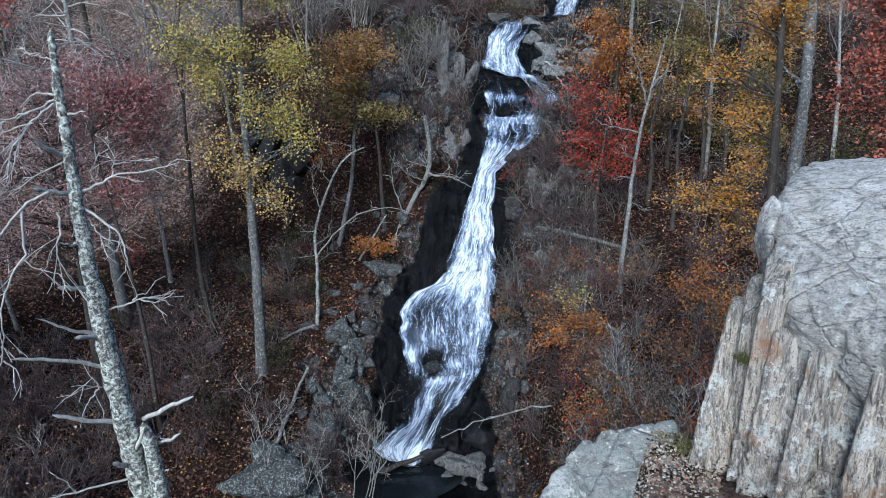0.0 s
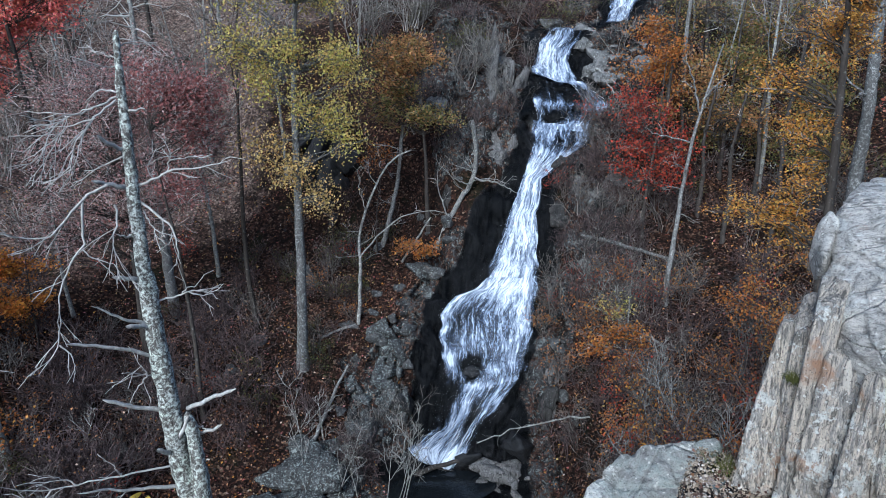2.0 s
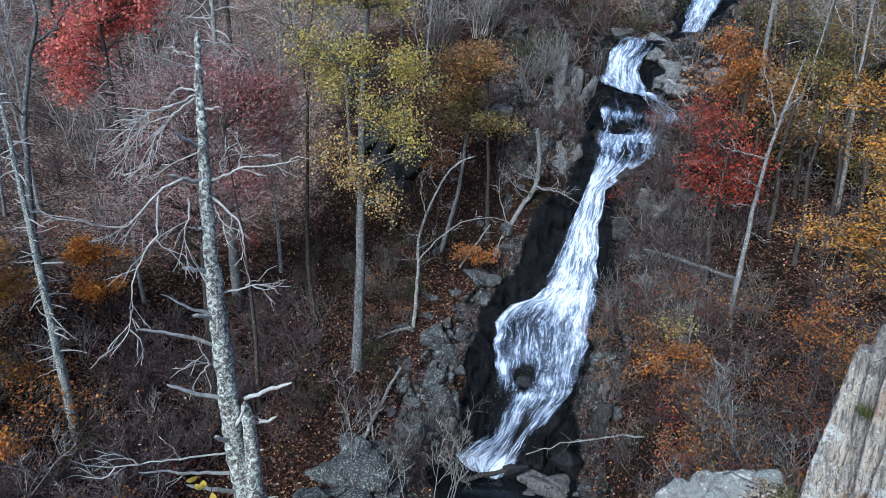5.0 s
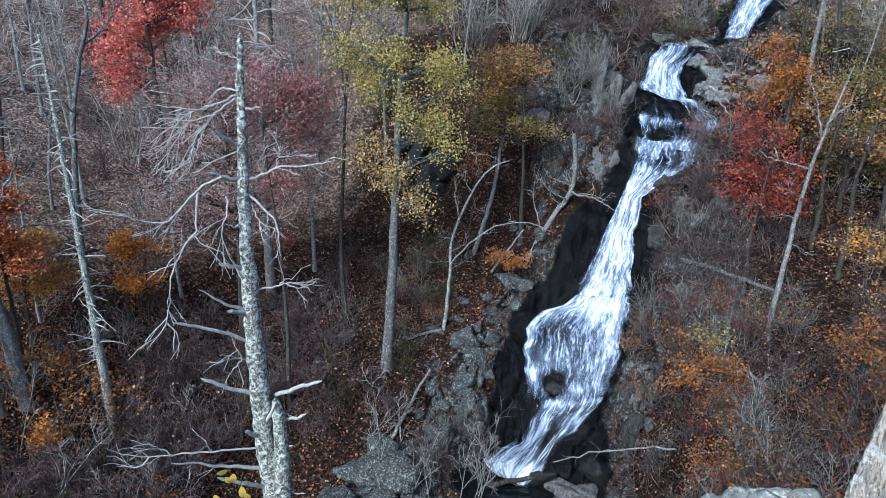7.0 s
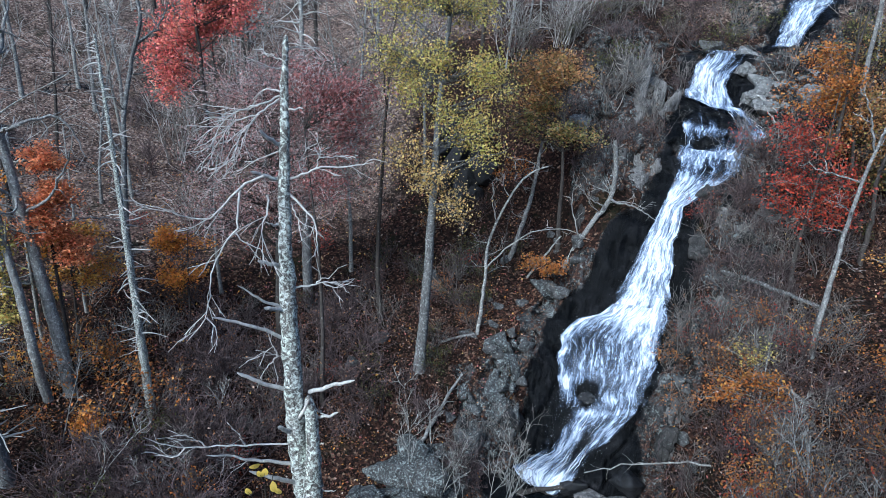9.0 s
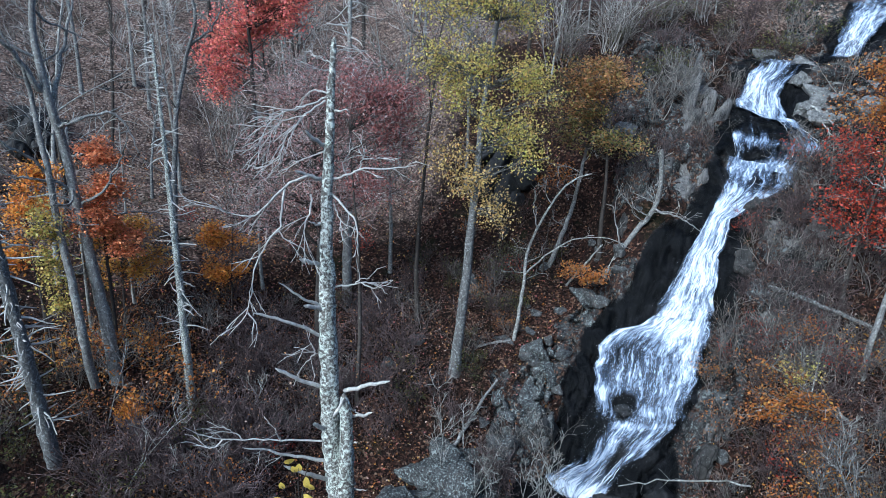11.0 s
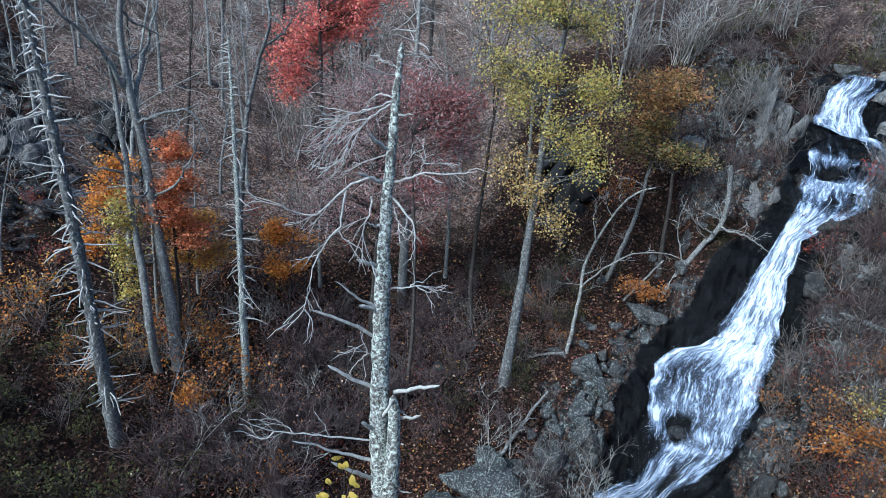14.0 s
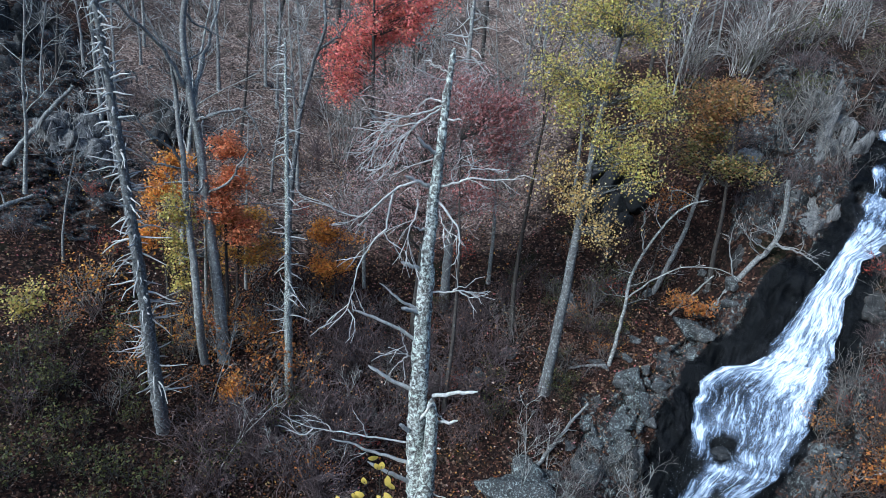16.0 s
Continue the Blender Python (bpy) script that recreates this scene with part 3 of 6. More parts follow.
def stone(name, points, material, n=4, flat=False, fold=0.0, soft=16, rough=0.06, scale=1.0, layers=0.0, across=(0, 0, 1), pitch=4.0, chips=0.0, stretch=1.0):
    """A worn block of rock that fills the hull of the points, with rough faces and layered ledges."""
    pts = np.asarray(points, float)
    bm = bmesh.new()
    for p in pts:
        bm.verts.new(p)
    bmesh.ops.convex_hull(bm, input=bm.verts)
    bm.normal_update()
    c = (pts.max(0) + pts.min(0)) / 2 * 0.5 + pts.mean(0) * 0.5
    nn = np.array([f.normal[:] for f in bm.faces])
    hh = np.array([f.normal.dot(Vector(f.verts[0].co) - Vector(c)) for f in bm.faces])
    bm.free()
    keep = hh > 1e-4
    nn, hh = nn[keep], hh[keep]
    dirs, tri = sphere(n)
    d = unit(dirs * (pts.max(0) - pts.min(0)))
    t = (np.maximum(d @ nn.T, 0) / hh) ** soft
    t = t.sum(1) ** (-1.0 / soft)
    p = c + d * t[:, None]
    size = np.linalg.norm(pts.max(0) - pts.min(0))
    q = p * scale
    push = rough * size * (0.45 * fbm(q * 1.3, 4) + 0.30 * fbm(q * 3.7 + 9, 5, True))
    if chips:
        ax = unit(np.array(across))
        along = unit(np.cross(ax, (0.3, 1, 0.05)))
        third = np.cross(ax, along)
        m = np.stack([p @ ax * pitch, p @ along * pitch * stretch, p @ third * pitch * 0.6], 1)
        push += chips * (facets(m) + 0.5 * facets(m * 2.3 + 5) + 0.22 * facets(m * 5.1 + 2))
    if layers:
        s = p @ unit(np.array(across)) * pitch + 0.8 * fbm(q * 0.9, 3)
        j = np.floor(s)
        f = s - j
        push += layers * (lattice(j.astype(np.int64), j.astype(np.int64) * 3 + 1, j.astype(np.int64) * 0) * 0.7 - np.exp(-((f - 0.05) / 0.09) ** 2))
    p = p + d * push[:, None]
    if fold:
        ax = unit(np.array(across))
        u = p @ ax * 9.0 + 1.5 * fbm(p * np.array([1.5, 1.5, 0.5]), 3)
        cut = fbm(np.stack([u, p[:, 2] * 0.7, p @ np.array([0.3, 0.9, 0.1])], 1), 4, True)
        p = p + d * (fold * cut)[:, None]
    return mesh_np(name, p, None, material, not flat, tri)


def rough_block(rng, sx, sy, sz, k=14):
    """Hull points of an irregular boulder that stands on z = 0."""
    v = unit(rng.normal(size=(k, 3))) * rng.uniform(0.8, 1.1, size=(k, 1))
    v = v / np.abs(v).max(0)
    return v * np.array([sx, sy, sz]) / 2 + np.array([0, 0, sz * 0.3])


# ---- the land, one sheet to the horizon ----
def build_land():
    az = np.concatenate([np.arange(-180, -46, 4.0), np.arange(-46, -16, 0.4), np.arange(-16, 24, 0.2), np.arange(24, 73, 0.4), np.arange(73, 180, 4.0)])
    r = np.concatenate([[0.0, 0.6, 1.1, 1.6, 2.2, 3, 3.5, 4, 4.5, 5, 5.5, 6, 6.5, 7, 7.5, 8, 9, 10, 12, 14, 16, 18, 20, 22], np.arange(23, 29, 0.4),
                        np.arange(29, 53, 0.16), np.arange(53, 66, 0.35), np.arange(66, 100, 1.0), [104, 110, 120, 135, 150, 180, 220, 280, 350, 450, 600]])
    A, Rr = np.meshgrid(az, r, indexing="ij")
    a, d = A.ravel(), Rr.ravel()
    z = ground(a, d)
    bare, wet = masks(a, d)
    x, y = plan(a, d)
    p = np.stack([x, y, z], 1)
    # broken rock: ledges and joints push the bare faces in and out
    blocks = 0.75 * facets(p * np.array([0.45, 0.45, 0.6])) + 0.4 * facets(p * np.array([1.3, 1.3, 0.8]) + 3)
    push = bare * np.clip((d - 14) / 10, 0, 1) * (1 - 0.7 * np.clip(wet * 1.6 - 0.5, 0, 1)) * (1.0 * blocks + 0.4 * fbm(p * 1.1, 5, True) - 0.1)
    push += bare * np.clip((d - 26) / 4, 0, 1) * 0.22 * fbm(p * np.array([2.6, 2.6, 1.2]), 4, True)
    push = np.where(wet > 0.4, np.minimum(1.6 * push, 0.12) - 0.05, push)
    x2, y2 = plan(a, np.maximum(d - push, 0.0))
    p = np.stack([x2, y2, z + 0.35 * push + 0.10 * (1 - bare) * fbm(p * 1.7, 3)], 1)
    na, nr = len(az), len(r)
    i, j = np.meshgrid(np.arange(na), np.arange(nr - 1), indexing="ij")
    i2 = (i + 1) % na
    q = np.stack([i * nr + j, i2 * nr + j, i2 * nr + j + 1, i * nr + j + 1], -1).reshape(-1, 4)[:, ::-1]
    me = mesh_np("ground", p, q, LAND)
    # painted light: litter paler on upper slopes, darker in the shaded gorge and recesses
    lit_pale = np.interp(d + 4 * fbm(p * 0.1, 3), [40, 54], [0, 1]) * (np.abs(a) < 120) * np.clip(np.maximum((a - 3) / 8 - 1.5, (d - 56) / 5), 0, 1) * np.interp(a, [-12, 12, 20], [0.6, 0.6, 1.0]) * np.clip((60 - a) / 5, 0.15, 1)
    # the near ledge has pale sandy soil of its own
    lit_pale = np.where((d < 9) & (a < -10) & (a > -40), 0.9, lit_pale)
    for name, val in (("bare", bare), ("wet", wet), ("lit_pale", lit_pale)):
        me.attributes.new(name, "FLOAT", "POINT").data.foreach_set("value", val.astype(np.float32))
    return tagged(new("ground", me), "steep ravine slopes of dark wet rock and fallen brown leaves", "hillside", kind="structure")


build_land()


def foot(az, r, sink=0.15):
    x, y = plan(az, r)
    return np.array([float(x), float(y), float(ground(az, r)[0]) - sink])


# ---- the waterfall ----
falls = thing("waterfall", foot(2.0, 33.0), "white waterfall tumbling in steps over black wet rock", "waterfall", kind="structure")
ORIGIN = np.array(falls.location)
falls_rng = np.random.default_rng(5)


def sheet(name, rows, label="", features=(), off=0.34, ragged=0.35):
    """Falling water over the rock; rows from top to foot: distance, bearings of both edges, share of white."""
    rows = np.array(rows, float)
    mid = (rows[:, 1] + rows[:, 2]) / 2
    zz = ground(mid, rows[:, 0])
    run = np.concatenate([[0], np.cumsum(np.hypot(np.diff(rows[:, 0]), np.diff(zz)))])
    n = int(run[-1] / 0.11) + 2
    L = np.linspace(0, run[-1], n)
    r, l, g, w = (np.interp(L, run, rows[:, k]) for k in range(4))
    cols = 46
    s = np.linspace(0, 1, cols)
    S, LL = np.meshgrid(s, L)
    R = np.repeat(r[:, None], cols, 1)
    wob = ragged * np.stack([fbm(np.stack([L * 1.3, L * 0 + k, L * 0 + len(name)], 1), 4) for k in (1, 9)], 1)
    AZ = (l + wob[:, 0])[:, None] * (1 - S) + (g + wob[:, 1])[:, None] * S
    wide = np.abs(l - g) * np.pi / 180 * r
    U = (S - 0.5) * wide.mean()
    q = np.stack([U.ravel() * 1.6, LL.ravel() * 0.5, S.ravel() * 0 + len(name)], 1)
    bulge = 0.16 * fbm(q, 4) + 0.08 * fbm(q * np.array([3, 1.4, 1]), 3)
    a, d = AZ.ravel(), R.ravel()
    z = ground(a, d) + 0.16
    x, y = plan(a, d - off - bulge)
    foam = np.repeat(w[:, None], cols, 1).ravel() + 0.10 * fbm(q * 0.8 + 4, 3)
    edge = np.minimum(S, 1 - S).ravel() * wide.mean()
    foam -= 0.04 + 0.34 * np.exp(-edge / 0.22) * (1 + 1.4 * fbm(q * np.array([1, 2.2, 1]) + 7, 3))
    t = (LL / run[-1]).ravel()
    for fs, ft, ds, dt, gain in features:
        foam += gain * np.exp(-((S.ravel() - fs) / ds) ** 2 - ((t - ft) / dt) ** 2)
    p = np.stack([x, y, z], 1) - ORIGIN
    i, j = np.meshgrid(np.arange(n - 1), np.arange(cols - 1), indexing="ij")
    k = i * cols + j
    quads = np.stack([k, k + cols, k + cols + 1, k + 1], -1).reshape(-1, 4)
    me = mesh_np(name, p, quads, WATER)
    me.attributes.new("foam", "FLOAT", "POINT").data.foreach_set("value", foam.astype(np.float32))
    uv = me.uv_layers.new(name="UVMap")
    loops = np.zeros(len(me.loops), np.int32)
    me.loops.foreach_get("vertex_index", loops)
    uv.data.foreach_set("uv", np.stack([U.ravel() + 3 * len(name), LL.ravel()], 1)[loops].astype(np.float32).ravel())
    attach(name, me, falls, label)
    return p.reshape(n, cols, 3), foam.reshape(n, cols)


WATERS = [
    sheet("upper_cascade", [(64.5, -10.6, -13.6, 0.58), (61.8, -10.1, -13.2, 0.68), (59.5, -9.75, -12.2, 0.84), (57.6, -9.7, -11.7, 0.86), (55.6, -9.65, -11.3, 0.76), (54.6, -9.0, -10.4, 0.40)],
          "thin upper cascade between boulders", ragged=0.12),
    sheet("top_cascade", [(53.4, -6.6, -8.0, 0.50), (52.2, -5.5, -7.9, 0.66), (50.7, -4.65, -7.7, 0.74), (50.15, -4.15, -7.0, 0.84), (49.5, -4.0, -6.6, 0.88), (49.0, -3.8, -6.9, 0.86),
                          (48.3, -3.45, -7.3, 0.90), (47.5, -3.55, -7.7, 0.84)],
          "fan of white water at the head of the fall", features=[(0.8, 0.30, 0.14, 0.2, -0.25), (0.62, 0.7, 0.05, 0.2, -0.12), (0.3, 0.8, 0.05, 0.2, -0.1)], ragged=0.12),
    sheet("slab_run", [(47.8, -3.6, -8.0, 0.72), (47.45, -3.6, -8.6, 0.44), (46.9, -3.65, -9.1, 0.33), (46.25, -3.75, -9.7, 0.36), (45.6, -3.8, -10.4, 0.44), (45.3, -3.9, -10.6, 0.60), (45.05, -3.9, -10.2, 0.66), (44.8, -3.95, -9.9, 0.50), (44.4, -4.1, -9.5, 0.47), (44.1, -4.15, -9.2, 0.56), (43.95, -4.2, -9.1, 0.66), (43.5, -4.0, -8.9, 0.75)],
          "thin film of water across a dark slab", features=[(0.9, 0.25, 0.07, 0.35, 0.40), (0.75, 0.3, 0.04, 0.3, 0.2), (0.25, 0.84, 0.12, 0.08, -0.6), (0.55, 0.62, 0.1, 0.05, -0.2), (0.8, 0.8, 0.08, 0.15, 0.15), (0.05, 0.7, 0.06, 0.3, 0.3), (0.35, 0.42, 0.05, 0.2, 0.2), (0.62, 0.86, 0.05, 0.1, 0.2)]),
    sheet("chute", [(43.85, -4.0, -8.7, 0.82), (43.4, -3.9, -8.9, 0.74), (42.9, -3.8, -8.9, 0.68), (42.3, -3.7, -8.2, 0.66), (41.9, -3.6, -7.5, 0.80), (41.25, -3.35, -5.9, 0.84), (40.8, -3.1, -4.9, 0.86), (40.1, -2.7, -4.7, 0.88),
                    (39.25, -1.7, -4.6, 0.88), (38.6, -1.1, -4.7, 0.86), (38.1, -0.5, -4.75, 0.84), (37.35, 0.6, -4.9, 0.86), (37.0, 1.6, -4.9, 0.80)],
          "narrow plunging chute of white water", features=[(0.55, 0.12, 0.16, 0.10, -0.24), (0.9, 0.12, 0.05, 0.12, 0.16), (0.12, 0.12, 0.14, 0.2, 0.14), (0.06, 0.85, 0.10, 0.2, -0.18), (0.72, 0.06, 0.04, 0.1, -0.2)]),
    sheet("veil", [(37.6, 0.2, -4.85, 0.80), (37.3, 0.9, -4.9, 0.88), (37.12, 2.9, -4.9, 0.80), (36.8, 3.7, -4.9, 0.72), (36.4, 4.3, -4.85, 0.68), (35.45, 4.5, -4.8, 0.66), (34.9, 4.3, -4.5, 0.66), (34.4, 4.0, -4.2, 0.64), (34.1, 4.1, -4.0, 0.52)],
          "broad thin veil of water over a bulging rock", features=[(0.03, 0.45, 0.05, 0.4, 0.30), (0.36, 0.30, 0.15, 0.18, -0.13), (0.20, 0.45, 0.10, 0.15, -0.08), (0.33, 0.86, 0.11, 0.09, -1.0), (0.82, 0.3, 0.14, 0.4, 0.15), (0.08, 0.82, 0.13, 0.10, 0.25),
                                                                (0.55, 0.6, 0.10, 0.2, -0.08), (0.62, 0.9, 0.2, 0.05, 0.15)]),
    sheet("lower_run", [(34.3, 4.2, -4.0, 0.56), (33.85, 4.5, -3.8, 0.54), (33.3, 4.75, -2.1, 0.55), (32.9, 4.8, -0.8, 0.55), (32.6, 5.0, 0.1, 0.56), (32.15, 6.5, 0.9, 0.64), (31.75, 8.0, 1.6, 0.88), (31.45, 7.6, 2.6, 1.0), (31.2, 6.7, 3.4, 0.9)],
          "braided white water sliding to the pool", features=[(0.33, 0.0, 0.11, 0.07, -0.7), (0.14, 0.22, 0.12, 0.12, -0.32), (0.12, 0.5, 0.09, 0.12, -0.2), (0.75, 0.30, 0.06, 0.2, 0.22), (0.55, 0.12, 0.3, 0.04, 0.18), (0.6, 0.45, 0.05, 0.15, -0.2), (0.42, 0.5, 0.08, 0.4, 0.2),
                                                             (0.92, 0.3, 0.05, 0.2, 0.22), (0.28, 0.35, 0.04, 0.3, 0.2)]),
]


def water_strands():
    out = []
    for (p, foam), count in zip(WATERS, (6, 14, 12, 14, 0, 20)):
        n, m = foam.shape
        made = 0
        for _ in range(count * 3):
            if made >= count:
                break
            i, j = falls_rng.integers(0, max(n - 8, 1)), falls_rng.uniform(1, m - 2)
            if foam[i, int(j)] < 0.5:
                continue
            k = int(falls_rng.integers(5, 14))
            drift = falls_rng.normal() * 0.25
            hop = falls_rng.uniform(0.03, 0.22)
            pts = []
            for s in range(6):
                ii = min(i + s * k // 5, n - 1)
                jj = min(max(j + drift * s, 0), m - 1)
                q = p[ii, int(jj)].copy()
                q[1] -= hop * (0.4 + 0.2 * s)
                q[2] += 0.05 * hop
                pts.append(q + falls_rng.normal(size=3) * 0.015)
            r = falls_rng.uniform(0.006, 0.016)
            out.append((np.array(pts), r * np.array([0.3, 0.9, 1.0, 0.8, 0.6, 0.2])))
            made += 1
    return out


tagged(attach("water_strands", tubes("water_strands", water_strands(), 4, SPRAY), falls, "loose threads of falling water"), kind="stuff")
drops = []
for (p, foam), count in zip(WATERS, (60, 250, 120, 700, 1500, 900)):
    i = falls_rng.integers(0, foam.shape[0], count)
    j = falls_rng.integers(0, foam.shape[1], count)
    q = p[i, j] + falls_rng.normal(size=(count, 3)) * np.array([0.16, 0.16, 0.16]) + np.array([0, -0.2, 0.05])
    drops.append(q)
dv, dq = leaves(falls_rng, np.concatenate(drops), 0.03, 0.0)
tagged(attach("spray", mesh_np("spray", dv, dq, SPRAY), falls, "fine white spray"), kind="stuff")

pool_rng = np.random.default_rng(2)
t = np.linspace(0, 2 * np.pi, 48, endpoint=False)
pc = np.array([float(v) for v in plan(7.0, 29.4)])
rad = 2.6 + 0.4 * np.sin(3 * t + 1) + 0.2 * np.sin(5 * t)
rings = np.concatenate([np.stack([pc[0] + rad * f * np.cos(t) * 1.4, pc[1] + rad * f * np.sin(t), np.full(48, -23.25)], 1) for f in (0.02, 0.5, 1.0)])
pq = [[a * 48 + i, a * 48 + (i + 1) % 48, (a + 1) * 48 + (i + 1) % 48, (a + 1) * 48 + i] for a in (0, 1) for i in range(48)]
tagged(new("water", mesh_np("water", rings, pq, POOL)), "dark still plunge pool below the fall", "pool", kind="structure")


# ---- foreground crag at the lookout ----
def spot(az, r, z):
    x, y = plan(az, r)
    return (float(x), float(y), z)


crag = thing("crag", spot(-33, 5.6, -4.6), "grey lichen-spotted crag of split upright rock slabs", "rock outcrop")


def crag_piece(name, pts, material, label="", **kw):
    o = np.array(crag.location)
    return attach(name, stone(name, np.array([spot(*p) for p in pts]) - o, material, **kw), crag, label)


crag_piece("top_block", [(-30.4, 7.0, -1.16), (-34.7, 7.2, -1.09), (-45, 7.5, -1.0), (-62, 7, -0.9), (-28.6, 6.4, -1.18), (-28.0, 6.0, -1.36), (-28.0, 5.5, -1.74),
                         (-31, 4.9, -1.95), (-36, 4.6, -1.90), (-45, 4.4, -1.76), (-62, 4.2, -1.6), (-28.6, 5.8, -3.2), (-31, 5.1, -3.2), (-45, 4.6, -3.2), (-62, 4.5, -3.2), (-62, 7, -3.2), (-30, 7.2, -3.2)],
           ROCK_CRAG, "rounded pale grey top block", n=7, soft=34, fold=0.012, rough=0.014, scale=2.4, across=(0.8, -0.2, 0.5), pitch=2.6, chips=0.036, stretch=0.45)
crag_piece("nose", [(-27.9, 6.1, -1.32), (-27.2, 6.0, -1.45), (-26.95, 5.9, -1.62), (-27.1, 5.9, -1.78), (-27.8, 5.8, -1.9), (-28.6, 5.7, -1.8), (-28.8, 6.0, -1.4), (-28.2, 5.55, -1.6), (-28.4, 6.4, -1.6)],
           ROCK_CRAG, "overhanging knob", n=5, soft=16, rough=0.03, scale=3, across=(0.8, -0.2, 0.5), pitch=6, chips=0.012)
crag_piece("slab", [(-25.9, 5.3, -2.08), (-27.4, 5.35, -2.12), (-26.0, 5.7, -2.2), (-27.6, 5.7, -2.15), (-25.5, 5.15, -2.6), (-23.9, 4.95, -3.4), (-23.0, 4.95, -4.8), (-27.6, 5.05, -3.2),
                    (-27.2, 4.85, -4.8), (-24, 5.6, -4.8), (-28, 5.7, -4.8)], ROCK_SLAB, n=6, soft=40, fold=0.03, rough=0.014, scale=2.4, across=(1, 0.45, 0.12), pitch=4.5, chips=0.055, stretch=0.5)
for k, (a0, a1, r0, top, tilt, thick) in enumerate([(-27.0, -28.9, 5.16, -2.0, 0.5, .5), (-28.2, -30.2, 5.0, -1.78, 1.0, .5), (-29.4, -33.4, 4.92, -2.02, 0.7, .6), (-32.4, -34.3, 4.78, -2.12, 1.2, .5),
                                                    (-33.6, -38.5, 4.84, -1.95, 0.7, .6), (-37.0, -40, 4.62, -2.0, 1.0, .5), (-39, -47, 4.6, -1.84, 0.5, .6), (-46, -58, 4.4, -1.75, 0.4, .6)]):
    crag_piece("slab", [(a0, r0, top - .12), (a1, r0, top), (a0, r0 + thick, top + .02), (a1, r0 + thick, top + .05), (a0 + tilt * .5, r0 - .10, -3.2), (a1 + tilt * .4, r0 - .12, -3.2),
                        (a0 + tilt, r0 - .16, -4.8), (a1 + tilt * .8, r0 - .2, -4.8), (a0 + tilt, r0 + .6, -4.8), (a1, r0 + .6, -4.8)],
               ROCK_SLAB, n=6 if k < 5 else 5, soft=60, fold=0.045, rough=0.012, scale=2.2, across=(1, 0.5, 0.06), pitch=3.4 + 0.4 * k, chips=0.085, stretch=0.6)

boulder = thing("boulder", spot(-16.5, 5.0, -5.2), "pale grey boulder with green lichen on the ledge", "boulder")
o = np.array(boulder.location)
attach("boulder_rock", stone("boulder_rock", np.array([spot(*p) for p in [(-23.0, 5.65, -3.46), (-20, 5.5, -3.44), (-17.5, 5.4, -3.44), (-14.3, 5.2, -3.5), (-11.2, 4.85, -3.62), (-9.2, 4.5, -3.75), (-8.6, 4.35, -4.3),
                                                                          (-22.6, 5.25, -3.72), (-19.5, 4.75, -3.74), (-17.6, 4.45, -3.76), (-13, 4.2, -3.85), (-23, 5.7, -5.6), (-9, 4.8, -5.6), (-22, 5.0, -5.6), (-14, 4.2, -5.6), (-8.6, 4.4, -5.6)]]) - o,
                             ROCK_LICHEN, n=6, soft=40, rough=0.018, scale=3.0, across=(0.6, 0.3, 0.8), pitch=2.2, chips=0.045), boulder)
mr = np.random.default_rng(77)
for k, (az, r, z, w) in enumerate([(-27.6, 5.05, -2.45, 0.06), (-23.4, 5.2, -3.5, 0.14), (-26.6, 4.75, -4.05, 0.16), (-28.4, 4.8, -4.0, 0.12)]):
    tuft = thing("grass_tuft", spot(az, r, z), "small tuft of yellow-green grass in a rock crack", "grass")
    br = [(wander(mr, mr.normal(size=3) * w * np.array([.5, .5, .15]), mr.normal(size=3) * .5 + np.array([0, 0, 1]), mr.uniform(.5, 1.1) * w * 1.4, 3, .2, -.1), np.linspace(.004, .001, 4)) for _ in range(90)]
    tagged(attach("grass", tubes("grass", br, 3, MOSS), tuft), kind="stuff")


# ---- rocks along the stream ----
def bank_rock(az, r, size, label, material=ROCK_BANK, seed=0, lift=0.0, n=4, layers=0.02):
    rng = np.random.default_rng(seed)
    ob = thing("rock", foot(az, r, 0.2) + np.array([0, 0, lift]), label, "rock")
    ob.rotation_euler = (0, 0, radians(az + rng.uniform(-25, 25)))
    me = stone("rock_body", rough_block(rng, *size, 11), material, n=n, soft=40, rough=0.02, scale=2.2, across=(0.3, 0.2, 1), pitch=1.5, chips=0.06 * max(size) ** 0.5)
    attach("rock_body", me, ob)
    return ob


GREY = "grey boulder with pale lichen on the leafy bank"
for k, (az, r, sx, sz) in enumerate([(16.5, 40.6, 1.7, 1.9), (5.2, 38.2, 1.8, 1.3), (6.2, 38.8, 1.0, 0.8), (10.6, 35.0, 1.4, 1.2),
                                     (8.4, 32.6, 0.8, 1.2), (12.6, 31.6, 2.4, 1.4), (14.8, 32.4, 0.9, 0.6), (7.6, 35.4, 1.2, 0.8), (13.4, 36.6, 1.6, 0.7), (3.6, 39.6, 0.9, 1.2),
                                     (21.6, 37.0, 1.5, 0.9), (35, 33, 1.2, 0.7), (24.5, 35.6, 1.0, 0.8)]):
    bank_rock(az, r, (sx, sx * 0.8, sz), GREY, seed=10 + k)
for k, (az, r, sx, sy, sz) in enumerate([(24, 27.8, 3.2, 2.4, 1.6)]):
    bank_rock(az, r, (sx, sy, sz), "large pale grey slab by the stream bed", ROCK_SPECKLE, 40 + k, n=5)
